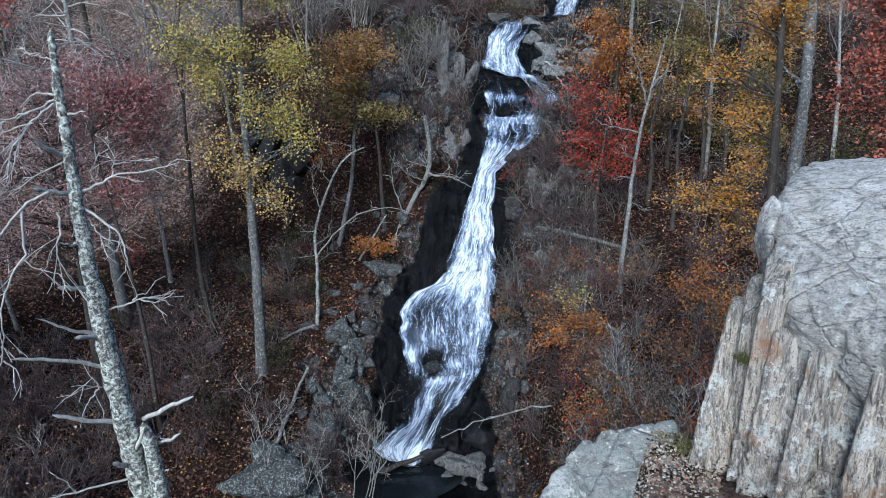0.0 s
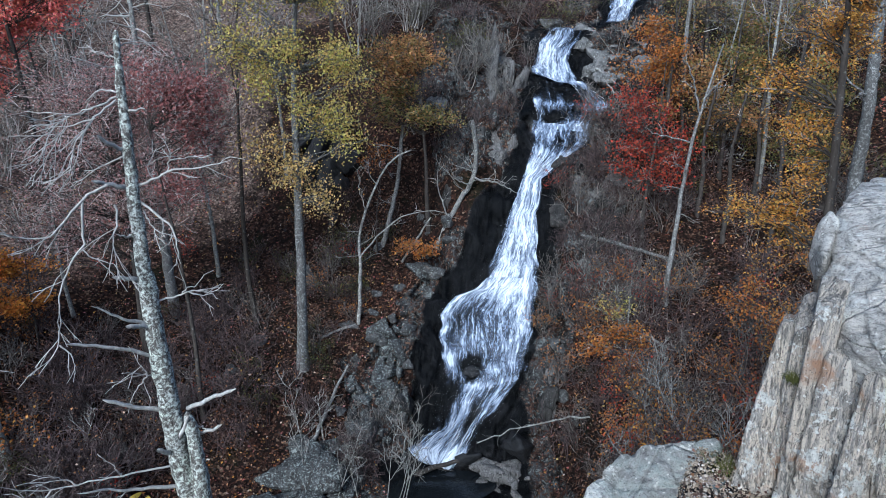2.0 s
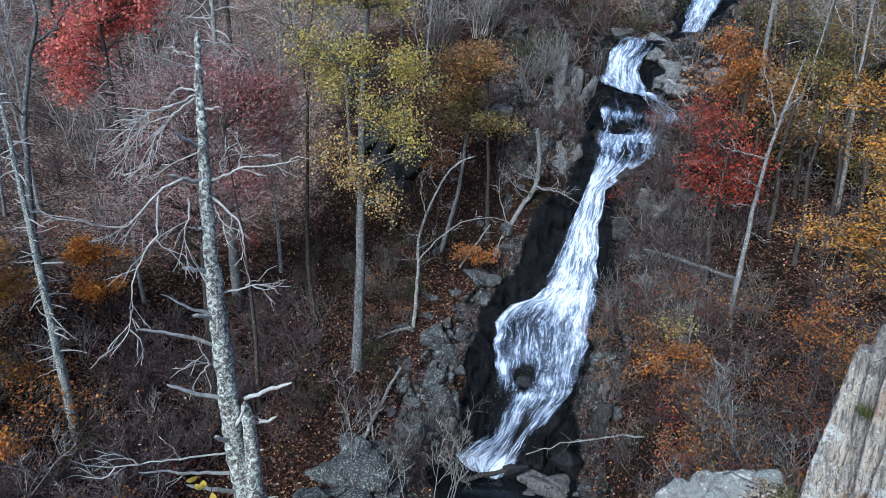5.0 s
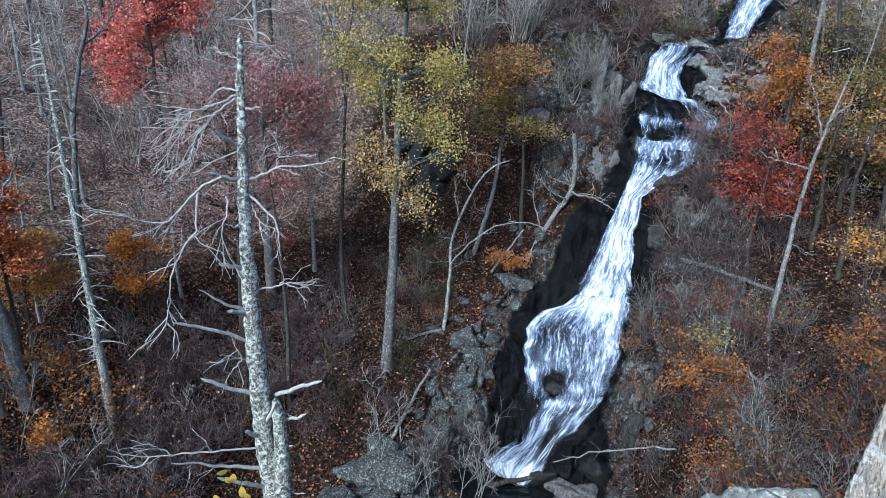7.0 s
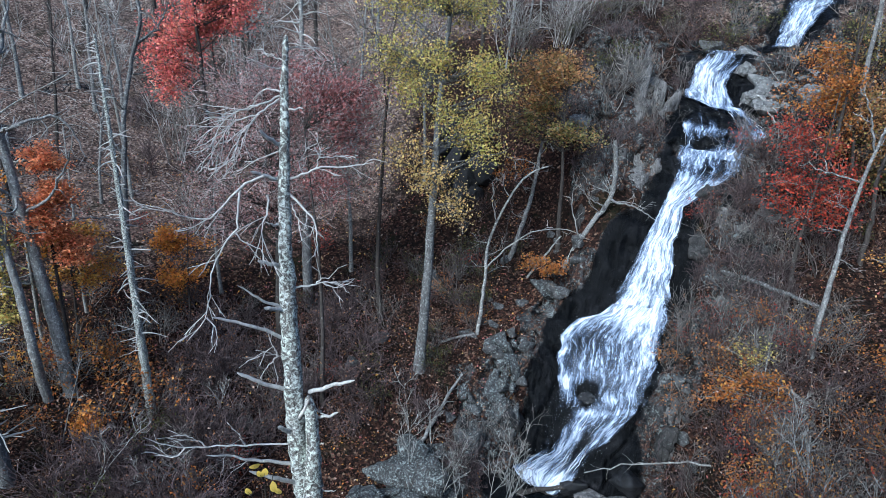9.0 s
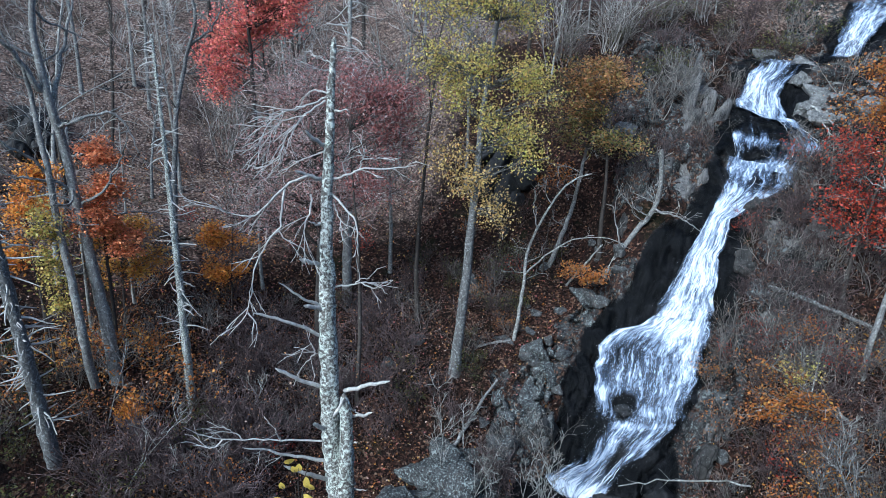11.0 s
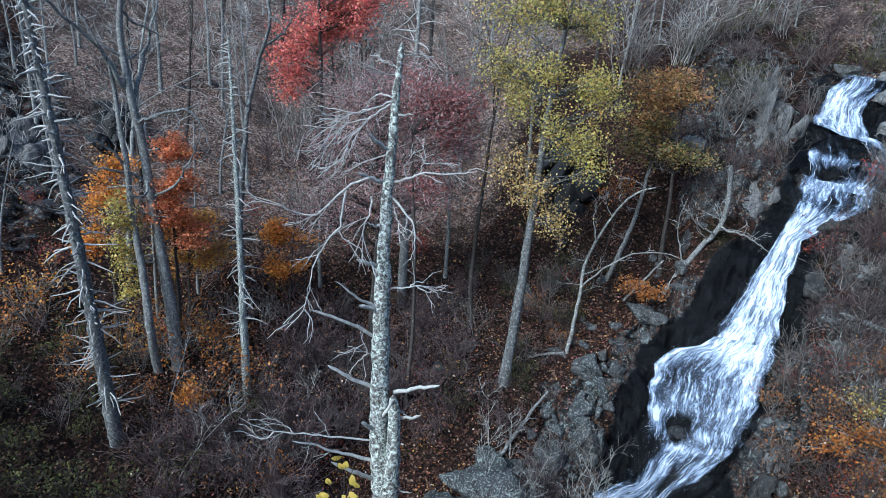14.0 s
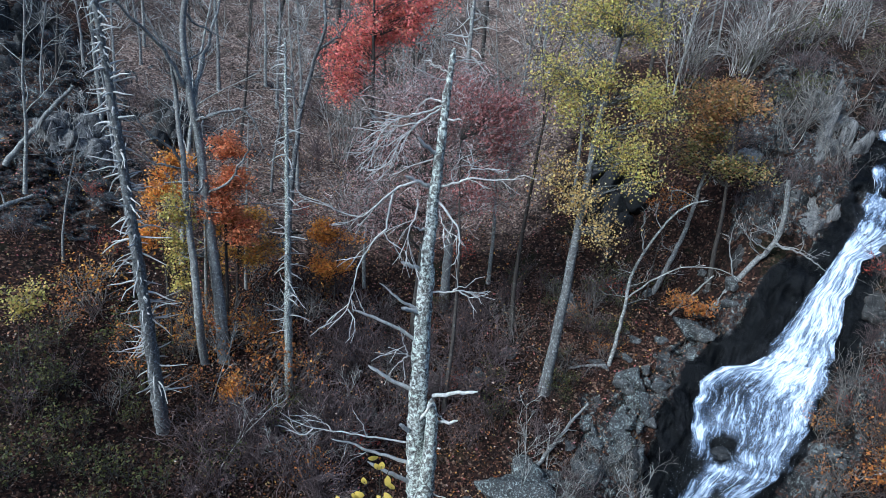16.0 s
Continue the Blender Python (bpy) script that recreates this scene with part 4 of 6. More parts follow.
for k, (az, r, sx, sz, m) in enumerate([(-6.6, 32.6, 1.5, 2.6, ROCK_CLIFF), (-3.4, 31.6, 2.2, 1.6, ROCK_WET_SHADE), (1.2, 31.4, 2.2, 1.5, ROCK_WET_SHADE),
                                        (1.35, 34.35, 1.15, 0.85, ROCK_WET_SHADE), (3.6, 30.4, 1.4, 0.8, ROCK_WET_SHADE), (8.6, 33.0, 1.6, 1.8, ROCK_WET_SHADE)]):
    bank_rock(az, r, (sx, sx * 0.8, sz), "black wet rock beside the falling water" if m == ROCK_WET_SHADE else "grey rock at the foot of the fall", m, 60 + k)
for k, (az, r, sx, sy, sz) in enumerate([(-8.6, 48.9, 1.8, 1.6, 1.3), (-9.6, 47.4, 1.9, 1.6, 1.2), (-8.0, 50.2, 1.6, 1.4, 1.3), (-5.0, 53.2, 2.0, 1.5, 1.0), (-13.0, 47.0, 2.6, 2.0, 2.0)]):
    bank_rock(az, r, (sx, sy, sz), "big weathered grey rock beside the cascade", ROCK_MID, 80 + k, n=5)


for k, (az, r, sx, sy, sz) in enumerate([(-9.4, 38.2, 2.0, 1.6, 1.8), (-0.4, 47.6, 2.4, 1.8, 2.2), (4.4, 45.6, 2.8, 2, 2.4), (1.0, 48.6, 2.6, 2, 2.2)]):
    bank_rock(az, r, (sx, sy, sz), "steep grey rock face jutting from the ravine side", ROCK_MID, 120 + k, lift=-0.7, n=5)


def outcrop(label, corners, count, size, seed, material=ROCK_FACE, shape=(1.0, 0.8, 1.3), dip=(0.25, 0.2), n=4, chips=0.06):
    """Rock broken into overlapping angular masses on a slope; corners: two upper, two lower, as bearing, distance, height."""
    rng = np.random.default_rng(seed)
    ob = thing("cliff_rock", spot(*corners[3]), label, "rock")
    o = np.array(ob.location)
    c = np.array([spot(*p) for p in corners])
    mid = c.mean(0)
    turn = math.atan2(-mid[0], mid[1])
    for k in range(count):
        u, v = (k * 0.618 + rng.uniform(0, 0.25)) % 1.0, (k + rng.random()) / count
        p = c[0] * (1 - u) * (1 - v) + c[1] * u * (1 - v) + c[2] * u * v + c[3] * (1 - u) * v
        w = size * rng.uniform(0.45, 1.0) ** 1.3 * (1.5 if k % 5 == 0 else 1.0)
        q = unit(rng.normal(size=(10, 3)))
        q = q / np.abs(q).max(1, keepdims=True) ** 0.7 * np.array(shape) * w * rng.uniform(0.7, 1.25, 3) * 0.6
        m = np.array(Euler((dip[0] + rng.normal() * 0.16, dip[1] + rng.normal() * 0.16, turn + rng.normal() * 0.35)).to_matrix())
        attach("block", stone("block", q @ m.T + p - o - np.array([0, 0, 0.15 * w]), material, n=n if w > 0.7 else 3, soft=60, flat=True, fold=0.025, rough=0.014, scale=1.6, across=m @ np.array([1, 0.2, 0.15]), pitch=1.7, chips=chips * w ** 0.5, stretch=0.5), ob)


outcrop("broad angular grey rock beside the plunging water", [(-8.6, 42.4, -7.2), (-12.2, 43.3, -6.9), (-12.6, 41.8, -9.0), (-8.9, 41.2, -9.2)], 5, 2.6, 1, ROCK_FACE, (1.4, 0.9, 1.0), (-0.5, 0.1), 5)
outcrop("small dark rock lip under the fall", [(-6.4, 41.7, -7.6), (-8.0, 41.7, -7.8), (-8.0, 40.2, -9.6), (-6.3, 40.5, -9.2)], 5, 1.2, 2, ROCK_CLIFF)
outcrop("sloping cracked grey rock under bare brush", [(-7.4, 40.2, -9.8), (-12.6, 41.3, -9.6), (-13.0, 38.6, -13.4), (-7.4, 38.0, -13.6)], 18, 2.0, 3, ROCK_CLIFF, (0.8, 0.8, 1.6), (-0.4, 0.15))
outcrop("steep grey rock cliff with vertical cracks above the gorge", [(0.8, 47.0, -2.0), (-2.6, 48.2, -1.6), (-2.9, 42.0, -7.8), (0.8, 41.6, -8.2)], 18, 2.2, 4, ROCK_FACE, (0.55, 0.8, 1.9), (-0.35, 0.12))
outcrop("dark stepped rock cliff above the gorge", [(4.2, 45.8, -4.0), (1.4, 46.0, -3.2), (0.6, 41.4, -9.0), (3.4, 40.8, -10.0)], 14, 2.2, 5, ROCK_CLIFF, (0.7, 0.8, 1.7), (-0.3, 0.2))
# not wet here: the black colour paints the hollow's shade onto the wall
outcrop("rock wall under the trees, coloured black for its shade", [(16.2, 48.4, -5.4), (12.6, 47.8, -5.0), (12.4, 45.6, -10.4), (16.4, 46.0, -10.8)], 14, 2.0, 6, ROCK_WET_SHADE)
outcrop("layered pale grey rock beside the upper cascade", [(-8.7, 52.2, 0.7), (-13.0, 53.6, 0.6), (-13.0, 48.2, -2.6), (-8.8, 48.4, -2.6)], 18, 2.0, 7, ROCK_MID, (1.5, 0.9, 0.7), (-0.25, 0.35))
outcrop("dark cliff high on the slope", [(66.6, 68.5, 1.4), (60.2, 69.5, 1.2), (59.6, 62.0, -4.9), (66.6, 61.6, -5.4)], 18, 3.6, 8, ROCK_CLIFF, (0.9, 0.8, 1.5), (-0.3, 0.4), 4, 0.12)
outcrop("grey lichen-stained rock wall on the leafy slope", [(62.0, 53.4, -6.9), (57.4, 55.0, -6.6), (57.6, 52.0, -9.6), (62.0, 50.6, -10.2)], 16, 2.2, 9, ROCK_FACE, (1.0, 0.8, 1.2), (-0.3, 0.3))
outcrop("dark rock ledge behind the bare trees", [(54.0, 58.2, -5.2), (50.2, 57.6, -5.4), (50.6, 54.4, -7.6), (54.0, 54.4, -7.6)], 9, 2.0, 10, ROCK_CLIFF, (1.3, 0.8, 0.8))
outcrop("speckled angular rock stepping down to the stream", [(10.6, 35.7, -16.1), (7.9, 35.3, -16.1), (7.4, 32.7, -20.0), (10.4, 32.9, -19.8)], 16, 1.3, 11, ROCK_SPECKLE, (0.8, 0.8, 1.3), (-0.3, -0.2))
outcrop("speckled angular rock stepping down to the stream", [(13.8, 33.9, -18.6), (10.6, 33.5, -19.0), (9.4, 31.1, -21.7), (13.2, 31.1, -21.7)], 14, 1.4, 12, ROCK_SPECKLE, (1.1, 0.8, 1.0), (-0.3, -0.3))
outcrop("broad speckled slabs above the stream bed", [(21.0, 30.4, -20.8), (14.4, 31.2, -20.6), (13.6, 28.8, -22.5), (21.0, 28.0, -22.4)], 16, 1.9, 13, ROCK_SPECKLE, (1.6, 1.0, 0.6), (-0.2, -0.3))
outcrop("angular grey rock among fallen leaves", [(6.6, 38.9, -13.8), (5.0, 39.0, -13.8), (5.0, 37.8, -15.2), (6.4, 37.7, -15.4)], 4, 1.3, 14, ROCK_SPECKLE, (1.2, 0.9, 0.9))
outcrop("upright grey rock beside the lower water", [(-6.4, 34.3, -17.8), (-7.4, 34.3, -17.8), (-7.8, 32.6, -20.8), (-6.2, 32.8, -20.8)], 6, 1.3, 15, ROCK_FACE, (0.7, 0.7, 1.7))
outcrop("low grey slabs at the foot of the fall", [(0.2, 30.8, -22.7), (-4.8, 31.3, -22.0), (-5.6, 29.2, -24.0), (0.6, 29.0, -24.2)], 9, 1.7, 16, ROCK_FACE, (1.6, 1.0, 0.7), (-0.2, 0.3))
broken = np.random.default_rng(97)
for k in range(46):
    az, r = (broken.uniform(2.5, 12), broken.uniform(31.5, 42)) if k < 30 else (broken.uniform(-12.5, -6.5), broken.uniform(31.5, 37.5))
    w = float(masks(np.array([az]), np.array([r]))[1][0])
    if w > 0.75:
        continue
    s = broken.uniform(0.35, 1.1)
    bank_rock(az, r, (s, s * 0.8, s * broken.uniform(0.6, 1.2)), "broken lump of grey rock on the bank", ROCK_BANK, 400 + k, n=3)


# ---- trees ----
def side_frame(az):
    a = math.radians(az)
    return np.array([math.cos(a), math.sin(a), 0]), np.array([-math.sin(a), math.cos(a), 0])


def bare_tree(name, at, H, R, label, bark, seed, limbs=9, first=0.4, reach=0.28, angle=0.9, twigs=6, lean=(0, 0), category="tree", split=False, group=""):
    rng = np.random.default_rng(seed)
    ob = thing(name, at, label, category, group)
    trunk = wander(rng, (0, 0, -0.4), (lean[0], lean[1], 1), H + 0.4, 16, 0.035, 0.01)
    taper = R * (1 - 0.86 * np.linspace(0, 1, 17) ** 0.9)
    taper[0] *= 1.35
    attach("trunk", tubes("trunk", [(trunk, taper)], 9, bark, 0.12), ob)
    small = []
    for k in range(limbs):
        t = first + (0.98 - first) * (k + rng.random()) / limbs
        p, d = at_fraction(trunk, t)
        a = 2.4 * k + rng.uniform(-0.6, 0.6)
        out = np.array([math.cos(a), math.sin(a), 0])
        v = out * math.sin(angle) + np.array([0, 0, math.cos(angle)])
        L = H * reach * (1.2 - 0.75 * (t - first) / (1 - first)) * rng.uniform(0.6, 1.15)
        r = np.interp(t, np.linspace(0, 1, 17), taper) * rng.uniform(0.35, 0.6)
        limb = wander(rng, p, v, L, 6, 0.16, 0.06)
        big = [(limb, np.maximum(np.linspace(r, r * 0.2, 7), 0.016))]
        for q, qr in fork(rng, limb, r, twigs, L * 0.5, 0.75, 0.18, 3):
            big.append((q, np.maximum(qr, 0.014)))
            small += fork(rng, q, qr[0], 4, L * 0.32, 0.7, 0.2, 2)
        attach("limb", tubes("limb", big, 3 if group else 5, bark), ob)
    if small:
        tagged(attach("twig_mass", tubes("twig_mass", [(p, np.maximum(r, 0.017 if group else 0.011)) for p, r in small], 3, TWIG_PALE if group else TWIG), ob), kind="stuff")
    return ob


def leafy_tree(name, az, r, H, R, label, bark, leaf, masses, per, size, seed, lean=(0, 0), clump=0.55, flat=0.5, first=0.3, category="tree", twig=TWIG, fine=0, low=None):
    """masses: (right, away, height from the eye level, three radii, clumps)."""
    rng = np.random.default_rng(seed)
    at = foot(az, r)
    ob = thing(name, at, label, category)
    rt, fw = side_frame(az)
    trunk = wander(rng, (0, 0, -0.3), (lean[0] * rt[0] + lean[1] * fw[0], lean[0] * rt[1] + lean[1] * fw[1], 1), H + 0.3, 16, 0.03, 0.01)
    taper = R * (1 - 0.85 * np.linspace(0, 1, 17) ** 0.9)
    taper[0] *= 1.3
    attach("trunk", tubes("trunk", [(trunk, taper)], 9, bark, 0.12), ob)
    twigs, cs, lows = [], [], []
    for s, f, z, a, b, c, n in masses:
        for _ in range(int(n * 1.25)):
            tries = unit(rng.normal(size=(4, 3))) * rng.random((4, 1)) ** 0.4 * 1.12
            v = tries[int(np.argmax(vnoise(tries * np.array([a, b, c]) * 0.75 + seed)))]
            ctr = rt * (s + v[0] * a) + fw * (f + v[1] * b) + np.array([0, 0, z + v[2] * c - at[2]])
            far = np.linalg.norm((ctr - trunk[:, :])[:, :2], axis=1)
            want = max(first * H, ctr[2] - 0.55 * far.min())
            i = int(np.argmin(np.abs(trunk[:, 2] - want)))
            way = bend(rng, trunk[i], ctr, 6, rng.uniform(0.02, 0.12), 0.035)
            i = int(np.clip(i + rng.integers(-1, 2), 1, 15))
            rr = min(taper[i] * 0.3, 0.008 + 0.006 * np.linalg.norm(ctr - trunk[i]))
            attach("limb", tubes("limb", [(way, np.linspace(rr, 0.012, 6))], 5, bark), ob)
            tw = fork(rng, way, rr, 3 + fine, clump * 1.6, 0.8, 0.2, 3, 0.0, 0.55)
            twigs += [(p, np.maximum(q, 0.014)) for p, q in tw]
            m = max(int(1.0 * per * rng.uniform(0.4, 1.6)), 1)
            k = rng.integers(0, len(tw), m)
            u = rng.random(m)[:, None]
            tips = np.array([p[-1] for p, _ in tw])[k]
            base = np.array([p[0] for p, _ in tw])[k]
            (lows if low and z < low[1] else cs).append(base + (tips - base) * u + rng.normal(size=(m, 3)) * clump * np.array([0.62, 0.62, 0.62 * (1 - 0.6 * flat)]))
    tagged(attach("twig_mass", tubes("twig_mass", twigs, 3, twig), ob), kind="stuff")
    if per:
        V, Q = leaves(rng, np.concatenate(cs), size, flat)
        tagged(attach("crown", mesh_np("crown", V, Q, leaf, False), ob), kind="stuff")
    if lows:
        V, Q = leaves(rng, np.concatenate(lows), size, flat)
        tagged(attach("lower_crown", mesh_np("lower_crown", V, Q, low[0], False), ob, "paler straw-yellow lower leaves"), kind="stuff")
    return ob


leafy_tree("tulip_tree", 17.9, 34.6, 27, 0.35, "tall grey-barked tree with thinning yellow leaves", BARK_MID, LEAF_YELLOW,
           [(0.3, 0, 3.8, 4.2, 3, 2.3, 84), (-2.3, 0, 0.2, 1.6, 1.5, 0.9, 16), (-1.1, 0, -1.6, 1.2, 1.2, 1.5, 16), (0.6, -.4, -0.2, 1.2, 1.2, 1.4, 12), (3.8, 0, -0.8, 1.4, 1.3, 1.4, 24), (3.4, 0, -3.7, 1.7, 1.3, 1.4, 24),
            (1.0, -.5, -2.8, 0.9, 1.0, 1.2, 8), (-0.6, -.6, -5.2, 2.3, 1.2, 1.5, 15), (0.6, -.6, -6.8, 1.4, 1.0, 1.0, 6), (2.0, -.4, -8.0, 0.9, 0.8, 1.9, 7)],
           66, 0.135, 21, clump=0.62, flat=0.2, first=0.35, low=(LEAF_STRAW, -4.5))
leafy_tree("maple_tree", 27.4, 33.4, 16, 0.16, "half-bare tree with dusky red leaves", BARK_DARK, LEAF_WINE,
           [(0.6, 0, -1.9, 2.5, 1.6, 1.4, 40), (1.3, 0, -3.9, 2.2, 1.6, 1.4, 22), (-0.6, 0, -6.5, 2.4, 1.6, 1.3, 10)], 80, 0.14, 45, clump=0.65, twig=TWIG_MAUVE, fine=2)
leafy_tree("oak_tree", 5.4, 40.4, 11.5, 0.17, "small oak with olive and rusty brown leaves", BARK_DARK, LEAF_BROWN,
           [(-0.9, 0, -1.2, 3.0, 2.4, 1.6, 44), (-1.5, 0, -3.5, 2.3, 2, 1.1, 22), (0.8, 0, -4.4, 1.6, 1.5, 0.7, 12)], 85, 0.16, 22, clump=0.65, flat=0.8, low=(LEAF_OLIVE, -2.0))
leafy_tree("maple_tree", 31.3, 37, 16.5, 0.22, "round-crowned bare tree with a few plum-red leaves", BARK_DARK, LEAF_PLUM,
           [(0.2, 0, -4.8, 5.8, 4.0, 4.0, 125), (0.6, -1, -1.6, 4.4, 2.6, 1.7, 55), (-0.8, -.5, -8.8, 5.0, 3.0, 1.9, 34)], 85, 0.10, 23, clump=0.85, twig=TWIG_MAUVE, fine=4, first=0.25)
leafy_tree("maple_tree", 36.6, 47, 23, 0.24, "maple with a bright coral-red crown", BARK_DARK, LEAF_CORAL,
           [(0.2, 0, 3.6, 3.6, 3, 2.6, 44), (-1.6, 0, 1.0, 2.4, 2, 1.5, 24), (2.6, 0, 2.6, 2, 2, 1.2, 14), (-2.4, 0, -1.4, 2.4, 1.6, 1.3, 18), (3.6, 0, 3.6, 1.6, 1.5, .9, 8)], 105, 0.18, 24, clump=0.7)
leafy_tree("maple_tree", -13.9, 40.0, 11, 0.14, "slim maple with deep red leaves", BARK_DARK, LEAF_RED,
           [(0.0, 0, -5.0, 2.0, 1.8, 1.5, 26), (0.9, 0, -7.4, 1.7, 1.4, 0.9, 14), (-1.0, 0, -3.0, 1.2, 1.4, 0.7, 10), (1.6, 0, -6.0, 1.0, 1, .6, 8), (-1.5, 0, -6.6, 0.7, 1, .9, 6)], 52, 0.155, 25, clump=0.6)
leafy_tree("oak_tree", -14.8, 42.6, 12.5, 0.17, "oak with orange-brown autumn leaves", BARK_DARK, LEAF_ORANGE,
           [(-.6, 0, -1.6, 2.2, 2, 1.8, 34), (-1.2, 0, 0.6, 1.4, 1.4, 0.9, 10)], 75, 0.155, 26, clump=0.6)
leafy_tree("oak_tree", -16.4, 43.4, 12, 0.15, "oak with olive-brown leaves", BARK_DARK, LEAF_BROWN,
           [(0.2, 0, -2.6, 2.0, 2, 1.9, 32), (3.2, 0, -4.6, 2.4, 1.6, 1.0, 14)], 75, 0.155, 27, clump=0.6)
leafy_tree("oak_tree", -19.6, 45.5, 13, 0.16, "oak with thinning olive-green and brown leaves", BARK_DARK, LEAF_OLIVE,
           [(0.2, 0, -2.4, 3.0, 2, 2.2, 30), (-1.5, 0, -5.4, 2.4, 2, 1.4, 16), (2.4, 0, -6.4, 2.0, 1.6, 1.2, 10)], 70, 0.16, 46, clump=0.7)
leafy_tree("oak_tree", -25.6, 43.0, 14, 0.17, "oak with thinning olive-green and brown leaves", BARK_DARK, LEAF_OLIVE,
           [(0.2, 0, -2.8, 3.0, 2, 2.4, 28), (1.5, 0, -6.0, 2.6, 2, 1.4, 14)], 70, 0.16, 47, clump=0.7)
leafy_tree("oak_tree", -17.6, 53.0, 15, 0.18, "oak with thinning olive-green and brown leaves", BARK_DARK, LEAF_OLIVE,
           [(0.4, 0, 2.6, 3.0, 2, 1.6, 22), (-2.4, 0, 0.6, 2.2, 1.6, 1.2, 10), (2.6, 0, 0.2, 2.2, 1.6, 1.2, 10)], 60, 0.17, 146, clump=0.75)
leafy_tree("oak_tree", -22.4, 51.0, 16, 0.18, "oak with thinning olive-green and brown leaves", BARK_DARK, LEAF_OLIVE,
           [(0.4, 0, 2.4, 3.2, 2, 1.8, 28), (-1.4, 0, -0.8, 2.6, 1.6, 1.2, 16)], 70, 0.17, 147, clump=0.75)
leafy_tree("oak_tree", -27.0, 49.0, 16, 0.18, "oak with dull gold and olive leaves", BARK_DARK, LEAF_GOLD,
           [(0.4, 0, 2.4, 3.0, 2, 1.8, 22), (-1.0, 0, -1.4, 2.6, 1.6, 1.4, 14)], 60, 0.17, 148, clump=0.75)
for k, (az, r, H) in enumerate([(2.2, 57.0, 9), (5.4, 60.0, 11), (8.6, 56.0, 10), (11.0, 59.0, 12), (-1.0, 60.0, 9)]):
    leafy_tree("sapling", az, r, H, 0.08, "slim grey sapling with a few pale yellow leaves", BARK_PALE, LEAF_STRAW, [(0.2, 0, float(ground(az, r)[0]) + H * 0.75, 2.4, 2, 2.6, 22)], 12, 0.15, 150 + k, clump=0.6, twig=TWIG_PALE, fine=3)
leafy_tree("oak_tree", -29.2, 18.5, 19, 0.26, "tall oak with layered golden-orange leaves", BARK_DARK, LEAF_GOLD,
           [(-2.6, -.4, -4.05, 1.6, 0.8, 0.35, 18), (-1.5, -.2, -4.6, 0.6, 0.6, 0.5, 8), (-1.5, -.5, -3.2, 0.8, 0.8, 0.35, 8), (-1.6, -.4, -1.9, 0.9, 0.8, 0.5, 12), (-2.5, -.2, -0.7, 0.8, 0.8, 0.4, 9), (-1.3, 0, 0.3, 1.5, 1.2, 0.7, 26), (-.4, -.6, 1.5, 1.6, 1.0, 0.6, 16)],
           110, 0.065, 28, clump=0.26, flat=0.8)
leafy_tree("oak_tree", -35.6, 15.5, 15, 0.2, "oak with coppery red leaves", BARK_DARK, LEAF_COPPER,
           [(-.5, -.5, -0.4, 1.4, 1.0, 0.9, 30), (-.4, -.5, 0.9, 1.4, 0.8, 0.5, 16), (0.2, -.6, -2.0, 1.0, 0.8, 0.6, 14)], 110, 0.07, 29, clump=0.3, flat=0.6)
leafy_tree("sapling", -13.3, 32.8, 6.0, 0.07, "crooked sapling with orange and yellow leaves", BARK_PALE, LEAF_ORANGE,
           [(0.2, 0, -14.6, 1.8, 1.3, 1.0, 14), (-1.6, 0, -15.8, 1.2, 1, .8, 9), (1.2, 0, -16.6, 1.2, 1, .8, 8), (0.2, 0, -18.0, 1.6, 1, .8, 6)], 42, 0.15, 30, clump=0.42, flat=0.8)
leafy_tree("sapling", -12.4, 34.4, 4.6, 0.06, "thin sapling with yellow-green leaves", BARK_DARK, LEAF_YELLOW, [(0.2, 0, -14.2, 1.6, 1.2, 0.7, 12)], 30, 0.13, 31, clump=0.4)
leafy_tree("sapling", 6.3, 38.2, 2.6, 0.04, "low orange-leaved bush above the rocks", BARK_DARK, LEAF_ORANGE, [(0.2, 0, -12.1, 1.2, 0.9, 0.45, 14), (-1, 0, -12.0, 0.8, 0.7, 0.5, 6)], 45, 0.14, 32, clump=0.32, flat=0.8, category="bush")
leafy_tree("sapling", 10.3, 41.0, 6, 0.07, "sapling with sparse rust-red leaves", BARK_DARK, LEAF_ORANGE, [(0, 0, -7.2, 1.2, 1, 1.0, 10)], 30, 0.14, 33, clump=0.4)
leafy_tree("maple_tree", 48.6, 36.6, 12.5, 0.14, "young maple with orange-red leaves in layers", BARK_DARK, LEAF_FLAME,
           [(0.2, 0, -5.6, 1.4, 1, .5, 14), (0.4, 0, -7.2, 1.7, 1.2, .6, 20), (-.3, 0, -8.8, 1.9, 1.2, .8, 26), (0.8, 0, -10.0, 1.8, 1.2, .7, 18)], 115, 0.16, 34, clump=0.42, flat=0.9)
leafy_tree("maple_tree", 47.8, 38.6, 9, 0.1, "young maple with golden-orange leaves", BARK_DARK, LEAF_GOLD, [(0.2, 0, -10.2, 2.0, 1.4, .8, 22), (0.6, 0, -12.6, 2.4, 1.4, 1.5, 24)], 75, 0.16, 35, clump=0.5, flat=0.8)
leafy_tree("maple_tree", 53.6, 37.5, 12, 0.12, "young tree with yellow and orange leaves", BARK_DARK, LEAF_AMBER, [(0.2, 0, -6.6, 1.2, 1, 0.7, 12), (-.4, 0, -8.4, 1.5, 1.2, 0.9, 16), (-1.4, 0, -10.6, 1.4, 1.2, 1.0, 10)], 80, 0.16, 36, clump=0.45)
